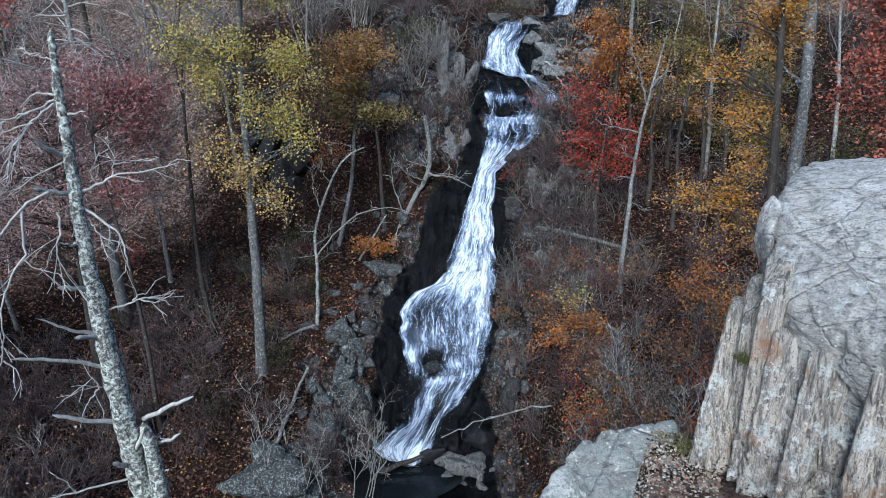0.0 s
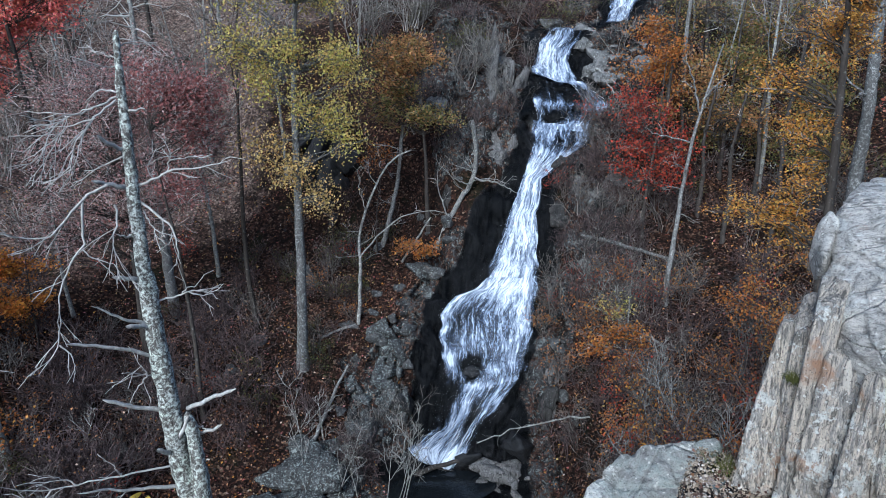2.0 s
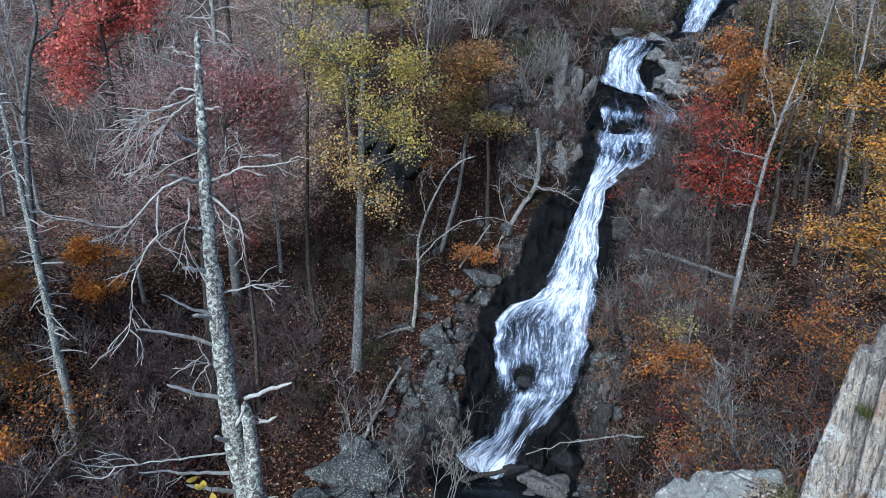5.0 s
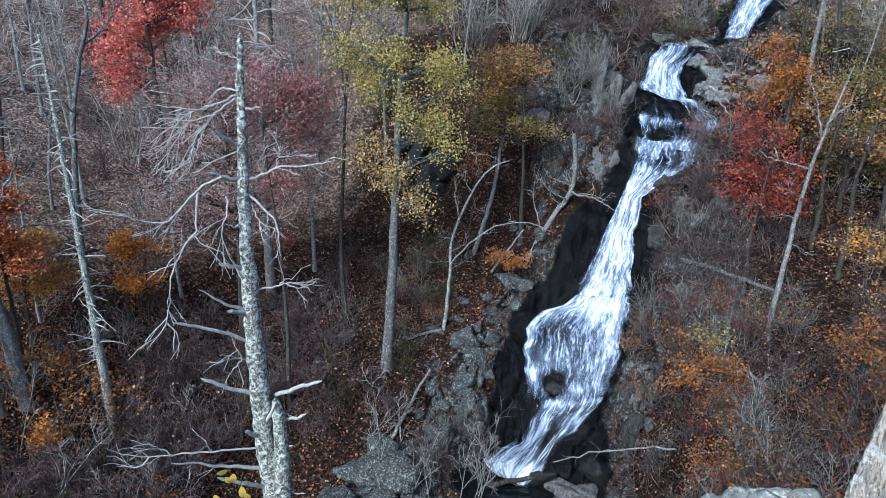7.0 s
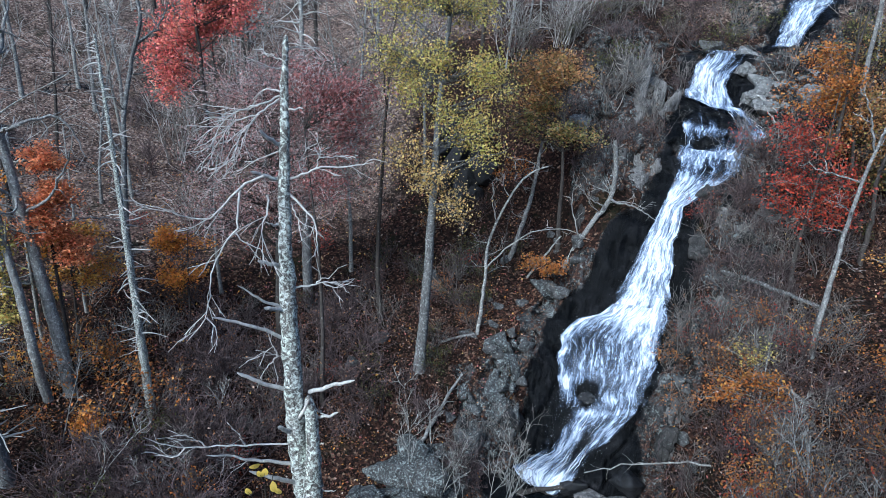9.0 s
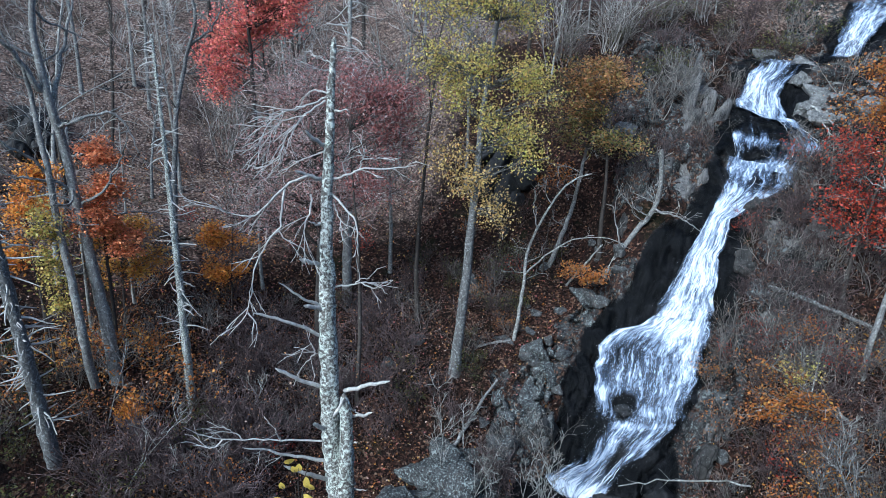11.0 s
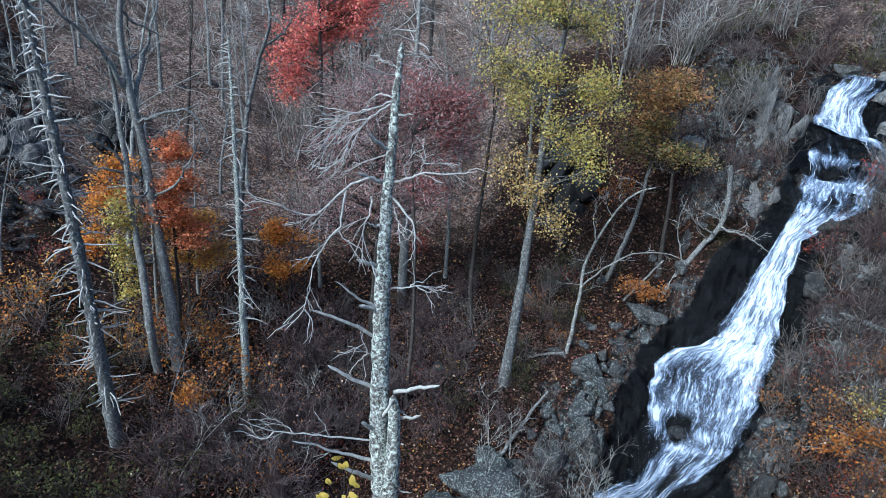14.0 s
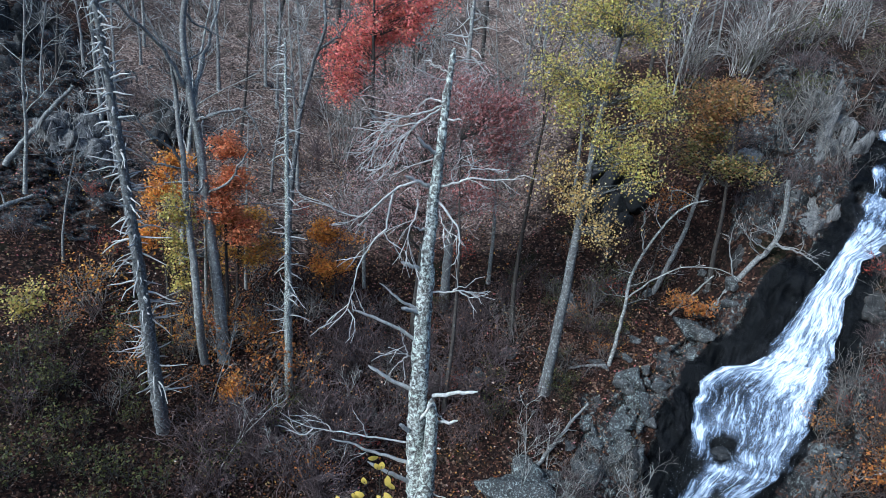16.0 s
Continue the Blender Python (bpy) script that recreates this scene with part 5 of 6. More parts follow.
leafy_tree("sapling", 53.3, 36.0, 8, 0.07, "sapling with clear yellow leaves", BARK_DARK, LEAF_YELLOW, [(0.4, 0, -8.4, 0.8, .8, 1.2, 12), (0.6, 0, -10.6, 1.5, 1, 1.2, 16), (0.4, 0, -13, 1.6, 1, .8, 8)], 50, 0.16, 37, clump=0.4)
leafy_tree("maple_tree", 39.2, 39.0, 7, 0.08, "small tree with golden-orange leaves", BARK_DARK, LEAF_AMBER, [(0, 0, -11.0, 1.4, .9, 1.2, 22), (-.4, 0, -13.2, 1.2, 1, .9, 14)], 100, 0.15, 38, clump=0.4, flat=0.8)
leafy_tree("sapling", 48.4, 32.6, 3.6, 0.04, "bush with yellow-orange leaves", BARK_DARK, LEAF_AMBER, [(0, 0, -17.8, .8, .7, 1.1, 16)], 50, 0.14, 39, clump=0.35, category="bush")
leafy_tree("sapling", 64.6, 33, 5, 0.05, "bush with bright yellow leaves", BARK_DARK, LEAF_YELLOW, [(0, 0, -11.9, 1.2, 1, 1.0, 14)], 36, 0.15, 41, clump=0.4, category="bush")
leafy_tree("sapling", -23.5, 31, 5, 0.05, "bush with rusty orange leaves", BARK_DARK, LEAF_ORANGE, [(0, 0, -11.4, 1.8, 1, 1.0, 16)], 40, 0.13, 42, clump=0.4, category="bush")
leafy_tree("sapling", -27.0, 27, 4, 0.05, "bush with orange leaves", BARK_DARK, LEAF_ORANGE, [(0, 0, -10.8, 1.4, 1, .8, 12)], 40, 0.12, 43, clump=0.4, category="bush")

# ---- the standing dead tree near the lookout ----
snag_at = foot(30.3, 9.0, 0.3)
snag = thing("dead_tree", snag_at, "tall dead tree with lichen-crusted trunk and broken limbs", "dead tree")
SR, SF = side_frame(30.3)
snag_rng = np.random.default_rng(3)


def snag_point(s, f, z):
    return SR * s + SF * f + np.array([0, 0, z - snag_at[2]])


def smooth_way(pts, n):
    """Points along a soft curve through pts."""
    p = np.array(pts, float)
    t = np.concatenate([[0], np.cumsum(np.linalg.norm(np.diff(p, axis=0), axis=1))])
    u = np.linspace(0, t[-1], n)
    q = np.stack([np.interp(u, t, p[:, k]) for k in range(3)], 1)
    q[1:-1] = 0.25 * q[:-2] + 0.5 * q[1:-1] + 0.25 * q[2:]
    return q


def snag_stem(name, pts, label=""):
    p = [snag_point(s, f, z) for s, f, z, r in pts]
    way = smooth_way(p, 140)
    zz = np.array([q[2] for q in p])
    order = np.argsort(zz)
    rad = np.interp(way[:, 2], zz[order], np.array([q[3] for q in pts])[order])
    rad *= 1 + 0.035 * snag_rng.normal(size=140)
    way[:-1] += snag_rng.normal(size=(139, 3)) * 0.004
    way = np.concatenate([way, way[-1:] + np.array([[0.015, 0, 0.05]]), way[-1:] + np.array([[0.02, 0, 0.052]])])
    rad = np.concatenate([rad, [rad[-1] * 0.6, 0.004]])
    attach(name, tubes(name, [(way, rad)], 24, BARK_SNAG, 0.34), snag, label)


snag_stem("trunk", [(0.55, 0, float(snag_at[2]) - 0.2, 0.32), (0.3, 0, -9.5, 0.21), (0.17, 0, -7.05, 0.175), (0.08, 0, -6.17, 0.160), (0.03, 0, -5.54, 0.152), (0.01, 0, -4.65, 0.139), (-0.02, 0, -3.71, 0.124),
                    (-0.03, 0, -2.82, 0.100), (-0.03, 0, -1.98, 0.082), (0.01, 0, -1.17, 0.066), (0.02, 0, -0.41, 0.052), (0.04, 0, -0.19, 0.046), (0.06, 0, 0.12, 0.034)], "bark mottled with pale green lichen")
snag_stem("second_stem", [(0.5, -.1, float(snag_at[2]) - 0.1, 0.26), (0.36, -.2, -9.5, 0.16), (0.26, -.2, -6.86, 0.135), (0.28, -.2, -6.0, 0.118), (0.27, -.2, -5.59, 0.105), (0.25, -.2, -5.2, 0.085), (0.23, -.2, -5.06, 0.05)], "shorter broken stem")


def snag_branch(r, *pts):
    way = smooth_way([snag_point(*p) for p in pts], 3 * len(pts) + 2)
    n = len(way)
    way[1:-1] += snag_rng.normal(size=(n - 2, 3)) * 0.008
    r *= 0.85 if len(pts) > 3 else 0.95
    rad = np.maximum(np.linspace(r * 1.15, r * (0.75 if len(pts) <= 3 and r > 0.025 else 0.35), n), 0.004)
    rad[-1] *= 0.35
    br = [(way, rad)]
    limb = attach("branch", tubes("branch", br, 7, WOOD_BARE, 0.15), snag)
    if (len(pts) >= 4 and r > 0.008) or (len(pts) == 3 and r < 0.016):
        for q, qr in fork(snag_rng, way, max(r, 0.011), (2 if pts[0][2] < -5 else 3 if pts[0][0] > 0 else 6) if len(pts) > 3 else 2, (0.3 if pts[0][0] > 0 else 0.6) if len(pts) > 3 else 0.35, 0.5, 0.11, 4, -0.03, 0.3):
            bits = [(q, np.maximum(qr, 0.0055))] + [(a, np.maximum(b, 0.0042)) for a, b in fork(snag_rng, q, qr[0], 2, 0.28, 0.45, 0.07, 4, -0.03)]
            attach("twig", tubes("twig", bits, 4, WOOD_BARE), limb)


snag_branch(0.030, (-0.05, 0.02, -1.27), (-0.19, -0.13, -1.16), (-0.31, -0.28, -1.02))
snag_branch(0.030, (-0.07, 0.02, -1.75), (-0.29, -0.13, -1.65), (-0.45, -0.28, -1.56))
snag_branch(0.020, (-0.28, -0.48, -1.59), (-0.50, -0.50, -1.67), (-0.72, -0.53, -1.89), (-0.97, -0.55, -2.16), (-1.22, -0.58, -2.11), (-1.58, -0.60, -1.94))
snag_branch(0.016, (-0.58, -0.40, -1.79), (-0.64, -0.42, -2.14), (-0.61, -0.43, -2.30), (-0.80, -0.45, -2.46), (-0.99, -0.47, -2.86), (-1.10, -0.48, -3.53), (-1.38, -0.50, -3.87))
snag_branch(0.011, (-1.11, -0.40, -3.56), (-0.99, -0.45, -3.71), (-0.97, -0.50, -3.86))
snag_branch(0.010, (-0.69, -0.32, -2.37), (-0.58, -0.36, -2.52), (-0.34, -0.40, -2.62))
snag_branch(0.015, (-0.25, -0.24, -1.89), (-0.25, -0.26, -2.13), (-0.35, -0.28, -2.33), (-0.26, -0.30, -2.73))
snag_branch(0.015, (-0.03, 0.02, -0.60), (-0.31, -0.08, -0.72), (-0.60, -0.18, -0.80), (-0.81, -0.28, -0.99), (-0.91, -0.38, -1.21))
snag_branch(0.015, (-0.05, 0.02, -0.64), (-0.31, -0.15, -0.83), (-0.55, -0.31, -1.08), (-0.66, -0.48, -1.44))
snag_branch(0.010, (-0.30, -0.48, -0.69), (-0.58, -0.54, -0.77), (-0.75, -0.60, -0.80))
snag_branch(0.010, (-0.41, -0.24, -0.94), (-0.52, -0.27, -1.16), (-0.63, -0.30, -1.47))
snag_branch(0.010, (-0.30, -0.16, -0.83), (-0.64, -0.17, -0.92), (-0.82, -0.19, -1.19), (-0.93, -0.20, -1.34))
snag_branch(0.015, (-0.01, 0.02, -0.55), (-0.21, 0.12, -0.50), (-0.40, 0.22, -0.67))
snag_branch(0.010, (-0.08, 0.02, -1.34), (-0.38, 0.17, -1.49), (-0.75, 0.32, -1.74))
snag_branch(0.020, (0.03, 0.02, -0.79), (0.13, -0.08, -0.76), (0.26, -0.18, -0.74))
snag_branch(0.020, (0.02, 0.02, -1.72), (0.26, -0.08, -1.66), (0.41, -0.18, -1.53), (0.87, -0.28, -1.50), (1.17, -0.38, -1.43))
snag_branch(0.010, (0.41, -0.16, -1.54), (0.46, -0.18, -1.40), (0.49, -0.20, -1.21))
snag_branch(0.010, (0.48, 0.16, -1.45), (0.66, 0.18, -1.44), (0.82, 0.20, -1.42))
snag_branch(0.010, (0.26, 0.08, -1.69), (0.17, 0.09, -1.50), (0.33, 0.10, -1.41))
snag_branch(0.021, (0.04, 0.02, -1.94), (0.19, -0.11, -2.06), (0.37, -0.25, -2.27), (0.41, -0.38, -2.73))
snag_branch(0.010, (0.07, 0.02, -2.06), (0.16, -0.13, -2.27), (0.29, -0.28, -2.39))
snag_branch(0.020, (-0.11, 0.02, -2.38), (-0.18, -0.08, -2.36), (-0.28, -0.18, -2.29))
snag_branch(0.031, (-0.07, 0.02, -3.00), (-0.27, -0.13, -2.90), (-0.41, -0.28, -2.81))
snag_branch(0.026, (-0.05, 0.02, -3.66), (-0.34, -0.18, -3.46), (-0.69, -0.38, -3.12))
snag_branch(0.037, (-0.02, 0.02, -3.68), (-0.21, -0.13, -3.60), (-0.35, -0.28, -3.51))
snag_branch(0.027, (-0.08, 0.02, -4.14), (-0.50, -0.18, -3.82), (-1.04, -0.38, -3.57))
snag_branch(0.033, (-0.06, 0.02, -5.00), (-0.40, -0.13, -4.79), (-0.77, -0.28, -4.49))
snag_branch(0.011, (-0.03, 0.02, -4.55), (-0.20, -0.08, -4.34), (-0.45, -0.18, -4.30))
snag_branch(0.011, (-0.20, -0.16, -4.31), (-0.24, -0.18, -4.18), (-0.27, -0.20, -4.13))
snag_branch(0.011, (-0.20, -0.16, -4.31), (-0.32, -0.18, -4.46), (-0.40, -0.20, -4.55))
snag_branch(0.033, (0.25, 0.02, -5.07), (0.54, -0.18, -4.89), (0.91, -0.38, -4.71))
snag_branch(0.028, (0.26, 0.02, -5.54), (0.47, -0.23, -5.37), (0.65, -0.48, -5.17))
snag_branch(0.040, (-0.02, 0.02, -5.81), (-0.11, -0.13, -5.61), (-0.23, -0.28, -5.45))
snag_branch(0.017, (-0.04, 0.02, -5.95), (-0.74, -0.10, -5.82), (-1.57, -0.23, -5.68), (-1.88, -0.35, -5.50), (-2.05, -0.48, -5.28))
snag_branch(0.012, (-1.54, -0.40, -5.57), (-1.66, -0.45, -5.68), (-1.93, -0.50, -5.58))
snag_branch(0.011, (-1.22, -0.40, -5.60), (-1.37, -0.45, -5.43), (-1.52, -0.50, -5.27))
snag_branch(0.012, (-0.72, -0.32, -5.68), (-0.76, -0.36, -5.56), (-0.77, -0.40, -5.41))
snag_branch(0.035, (0.02, 0.02, -6.34), (-0.56, -0.15, -6.09), (-0.98, -0.31, -5.83), (-1.25, -0.48, -5.67))
snag_branch(0.036, (0.07, 0.02, -6.71), (-0.20, -0.18, -6.45), (-0.67, -0.38, -6.09))
snag_branch(0.016, (0.07, 0.02, -3.34), (0.32, -0.05, -3.28), (0.56, -0.13, -3.20), (0.72, -0.20, -3.24), (0.85, -0.28, -3.35))
snag_branch(0.010, (0.39, -0.16, -3.22), (0.47, -0.18, -3.13), (0.59, -0.20, -3.13))
snag_branch(0.011, (0.48, -0.16, -3.21), (0.56, -0.18, -3.27), (0.74, -0.20, -3.28))
snag_branch(0.010, (0.02, 0.02, -0.26), (-0.13, -0.08, -0.23), (-0.28, -0.18, -0.22))
snag_branch(0.010, (0.02, 0.02, -0.13), (-0.10, 0.12, -0.11), (-0.24, 0.22, -0.06))
snag_branch(0.010, (0.03, 0.02, -0.04), (0.16, 0.12, 0.03), (0.36, 0.22, 0.06))
snag_branch(0.018, (0.31, 0.02, -6.88), (0.44, -0.18, -6.75), (0.61, -0.38, -6.62))
snag_branch(0.034, (-0.06, 0.02, -5.64), (0.13, -0.15, -5.33), (0.24, -0.33, -5.00))
snag_branch(0.017, (0.30, 0.02, -5.35), (0.41, -0.13, -5.35), (0.47, -0.28, -5.32))
snag_branch(0.023, (0.28, 0.02, -6.02), (0.39, -0.18, -5.89), (0.44, -0.38, -5.73))


# ---- yellow-leaved sapling in front of it ----
sap_at = foot(31.6, 7.6, 0.1)
sap = thing("sapling", sap_at, "thin sapling with a few large yellow leaves", "sapling")
rt, fw = side_frame(31.6)
stem = [np.array([0, 0, 0.0]), rt * 0.2 + np.array([0, 0, 3.0]), rt * -0.25 + np.array([0, 0, -6.2 - sap_at[2]]), rt * -.1 + np.array([0, 0, -5.35 - sap_at[2]])]
attach("stem", tubes("stem", [(smooth_way(stem, 20), np.linspace(0.025, 0.006, 20))], 6, BARK_DARK), sap)
LEAF_CLEAR = leaf_material("leaf_clear_yellow", [(0, (0.62, 0.42, 0.06)), (0.6, (0.70, 0.52, 0.10)), (1, (0.66, 0.48, 0.14))], 0.4)
sap_rng = np.random.default_rng(9)
for s, z in [(-.35, -5.35), (-.28, -5.42), (-.22, -5.36), (-.12, -5.62), (-.06, -5.7), (-.1, -5.85), (-.45, -5.72), (-.55, -5.85), (-.5, -5.9), (-.8, -6.1), (-.2, -6.0)]:
    c = rt * s + fw * sap_rng.uniform(-.15, .1) + np.array([0, 0, z - sap_at[2]])
    a = snag_rng.uniform(0, 6.28)
    g = np.linspace(-1, 1, 7)
    w = 0.045 * (1 - g ** 2) ** 0.7
    ax = rt * math.cos(a) + np.array([0, 0, 1]) * math.sin(a) - fw * 0.3
    sd = rt * -math.sin(a) + np.array([0, 0, 1]) * math.cos(a) + fw * 0.25
    mid = c + g[:, None] * ax * 0.075 + fw * (0.02 * g[:, None] ** 2)
    V = np.concatenate([mid + w[:, None] * sd, mid, mid - w[:, None] * sd])
    Q = [[k * 7 + i, k * 7 + i + 1, k * 7 + i + 8, k * 7 + i + 7] for k in (0, 1) for i in range(6)]
    attach("leaf", mesh_np("leaf", V, Q, LEAF_CLEAR), sap)
    attach("stalk", tubes("stalk", [(bend(sap_rng, smooth_way(stem, 20)[-3], c, 5, 0.05, 0.03), np.full(5, 0.003))], 3, BARK_DARK), sap)


# ---- other snags and bare trees with a place of their own ----
def stub_snag(az, r, H, R, label, seed, lean, bark=BARK_PALE, stubs=70, reach=1.7, lo=0.2, twig=WOOD_BARE):
    rng = np.random.default_rng(seed)
    ob = thing("dead_tree", foot(az, r), label, "dead tree")
    rt, fw = side_frame(az)
    trunk = wander(rng, (0, 0, -.3), rt * lean + np.array([0, 0, 1]), H + .3, 18, 0.006, 0.0)
    rad = R * (1 - 0.78 * np.linspace(0, 1, 19))
    attach("trunk", tubes("trunk", [(smooth_way(trunk, 70), np.interp(np.linspace(0, 1, 70), np.linspace(0, 1, 19), rad))], 12, bark, 0.45), ob)
    for k in range(stubs):
        t = lo + (0.99 - lo) * (k + rng.random()) / stubs
        p, d = at_fraction(trunk, t)
        a = rng.uniform(0, 6.28)
        v = np.array([math.cos(a), math.sin(a), rng.normal() * .35])
        L = reach * rng.uniform(0.25, 1.2) * (1.15 - 0.75 * t)
        q = wander(rng, p, v, L, 5, 0.15, -0.04)
        rr = max(R * 0.17, 0.05) * rng.uniform(0.5, 1.2)
        attach("branch", tubes("branch", [(q, np.maximum(np.linspace(rr, rr * .3, 6), 0.010))], 4, twig), ob)
    return ob


def crooked_tree(az, r, R, label, bark, seed, way, limbs=(), extra=6, reach=1.8, top=0.35, twigs=4, twig=TWIG_PALE, name="bare_tree", category="tree"):
    """A bare tree with a bent stem; way and limbs: (right, height) along the stem, limbs with their thickness first."""
    rng = np.random.default_rng(seed)
    ob = thing(name, foot(az, r, 0.1), label, category)
    rt, fw = side_frame(az)
    stem = smooth_way([rt * s_ + fw * 0.25 * rng.normal() * (h > 0) + np.array([0, 0, h - (0.4 if h <= 0 else 0)]) for s_, h in way], 30)
    stem[1:-1] += 0.02 * rng.normal(size=(28, 3))
    rad = np.linspace(R, R * top, 30)
    rad[0] *= 1.3
    attach("trunk", tubes("trunk", [(stem, rad)], 10, bark, 0.2), ob)
    small = []
    made = []
    for lr, *pts in limbs:
        k = int(np.argmin(np.abs(stem[:, 2] - pts[0][1])))
        push = rng.normal() * 0.5
        p = smooth_way([rt * s_ + fw * push * i + np.array([0, 0, h]) for i, (s_, h) in enumerate(pts)], 14)
        p[0] = stem[k]
        p[1:-1] += 0.04 * rng.normal(size=(12, 3))
        made.append((p, np.linspace(lr, lr * 0.3, 14), 5))
    for k in range(extra):
        t = rng.uniform(0.35, 0.97)
        p, d = at_fraction(stem, t)
        a = rng.uniform(0, 6.28)
        q = wander(rng, p, np.array([math.cos(a), math.sin(a), rng.uniform(-0.2, 0.9)]), reach * rng.uniform(0.4, 1.2), 7, 0.22, 0.02)
        made.append((q, np.maximum(np.linspace(R * 0.22, R * 0.08, 8), 0.012), 3))
    for p, q, n in made:
        bits = [(p, q)]
        for u, ur in fork(rng, p, q[0], twigs if n == 5 else 2, 1.0, 0.75, 0.2, 4):
            bits.append((u, np.maximum(ur, 0.012)))
            small += fork(rng, u, ur[0], 3, 0.6, 0.7, 0.2, 3)
        attach("limb", tubes("limb", bits, 5, bark), ob)
    if small:
        tagged(attach("twig_mass", tubes("twig_mass", [(p, np.maximum(q, 0.008)) for p, q in small], 3, twig), ob), kind="stuff")
    return ob


stub_snag(42.9, 33.7, 19.3, 0.25, "pale dead trunk with short broken branch stubs", 51, -0.035, BARK_SNAG, 130, 1.5)
stub_snag(54.3, 31.7, 25.5, 0.37, "tall grey dead conifer with ragged bare branches", 52, -0.088, BARK_MID, 300, 1.8, 0.10)
stub_snag(28.6, 41.0, 22, 0.34, "grey dead trunk with level branch stubs", 53, 0.0, BARK_GREY, 46, 3.6, 0.55)
crooked_tree(48.9, 35.6, 0.36, "forked bare grey tree with crooked limbs", BARK_GREY, 54, [(0, 0), (-0.2, 3), (-0.5, 5.6), (-0.7, 7.9), (-1.0, 10.3), (-1.2, 12.6), (-1.6, 14.6), (-1.8, 16.4), (-2.0, 18), (-1.7, 20.3)],
             [(0.15, (-1.8, 15.1), (-2.5, 16.7), (-3.2, 17.6), (-4.2, 18.5), (-5.0, 19.3)), (0.13, (-1.5, 14.6), (-0.8, 17.3), (-0.3, 19.2), (0, 20.5)), (0.10, (-1.3, 13.6), (-0.2, 14.2), (1.1, 14.4), (1.8, 13.3), (2.0, 12.4)),
              (0.09, (-1.0, 10.6), (-1.9, 11.2), (-3.2, 11.4), (-4.2, 12)), (0.09, (-0.9, 9.9), (0.2, 10.6), (1.1, 12.4), (1.4, 13.6)), (0.07, (-0.8, 8.8), (0.4, 9.2), (1.8, 9.3), (3.2, 8.9))], 9, 2.4)
crooked_tree(50.6, 35.5, 0.26, "slender bare grey tree beside its forked twin", BARK_GREY, 55, [(0, 0), (-0.3, 3.1), (-0.6, 6.7), (-0.8, 8.9), (-0.9, 11.2), (-1.1, 12.9), (-1.2, 14.6), (-1.4, 16.5)],
             [(0.09, (-0.9, 11.2), (-1.5, 12.4), (-2.3, 12.9), (-3.2, 14.2)), (0.06, (-0.8, 8.9), (-1.4, 9.2), (-1.9, 9.1))], 9, 1.8)
crooked_tree(43.1, 40.6, 0.22, "dark curved bare tree on the slope", BARK_MID, 155, [(0, 0), (-0.2, 4.6), (0, 8.3), (0.3, 11.8), (0.9, 14.5), (1.6, 16.8), (1.4, 19.5)], [(0.08, (0.1, 9.5), (-0.8, 11), (-1.2, 13)), (0.09, (1.2, 15.6), (2.4, 16.4), (3.2, 18))], 10, 2.4)
crooked_tree(-16.4, 36.9, 0.17, "slim white-barked bare tree forking high up", BARK_GREY, 56, [(0, 0), (0.1, 3.4), (0.3, 7), (0.5, 9.5), (0.9, 11.6), (1.2, 13.3), (1.5, 14.6)],
             [(0.07, (0.7, 11.2), (0.2, 13), (-0.4, 14)), (0.05, (0.4, 9.6), (-0.8, 9.8), (-1.7, 9.9), (-1.9, 10.2)), (0.035, (0.5, 8), (-0.1, 8.4), (-0.5, 8.4)), (0.05, (0.8, 11.8), (1.4, 12.6), (1.9, 13.2))], 4, 1.2, 0.25, 3)
crooked_tree(12.4, 36.6, 0.13, "thin pale tree bending over the bank", BARK_PALE, 57, [(0, 0), (0.3, 3.4), (0.3, 5.6), (0.8, 7.3), (1.7, 9.4), (2.6, 10.4), (3.5, 10.8)], [(0.06, (0.4, 4.5), (1.6, 6), (3.2, 7.1), (4.8, 7.3), (5.8, 6.9)), (0.04, (0.8, 7.2), (0.4, 8.6), (0.6, 10))], 7, 1.6, 0.3)
crooked_tree(4.8, 39.5, 0.19, "grey dead tree leaning out over the ravine", BARK_GREY, 59, [(0, 0), (1.5, 2.6), (2.5, 4.1), (2.6, 5.8), (2.3, 7.8)], [(0.08, (2.5, 4.1), (3.8, 4.1), (5, 3.5)), (0.06, (0.9, 1.4), (0.2, 3.3), (0.2, 4.7)), (0.05, (2.2, 3.7), (1.0, 4.4), (0.2, 5.4))], 7, 1.7, 0.6)
crooked_tree(10.0, 41.5, 0.18, "grey trunk leaning before the cliff", BARK_GREY, 61, [(0, 0), (0.7, 2.1), (1.3, 4.4), (1.5, 6.2), (1.7, 8.3)], (), 8, 1.6, 0.5)
crooked_tree(-29.3, 38.0, 0.36, "stout dark trunk on the far bank", BARK_MID, 63, [(0, -0.2), (-0.1, 4.5), (-0.1, 8), (-0.4, 12), (-0.3, 16)], (), 6, 2.4, 0.55)
for k, (az, r, H) in enumerate([(-20.4, 41.0, 9), (-22.2, 42.5, 11), (-18.2, 42.0, 8), (-24.0, 40.0, 12)]):
    crooked_tree(az, r, 0.16, "dim grey trunk among the autumn leaves", BARK_DARK, 190 + k, [(0, 0), (0.15, H * 0.3), (-0.1, H * 0.6), (0.3, H)], (), 6, 1.6, 0.4)
bare_tree("bare_tree", foot(21.8, 38.5), 22, 0.17, "slender dark bare trunk", BARK_DARK, 60, limbs=8, first=0.5)

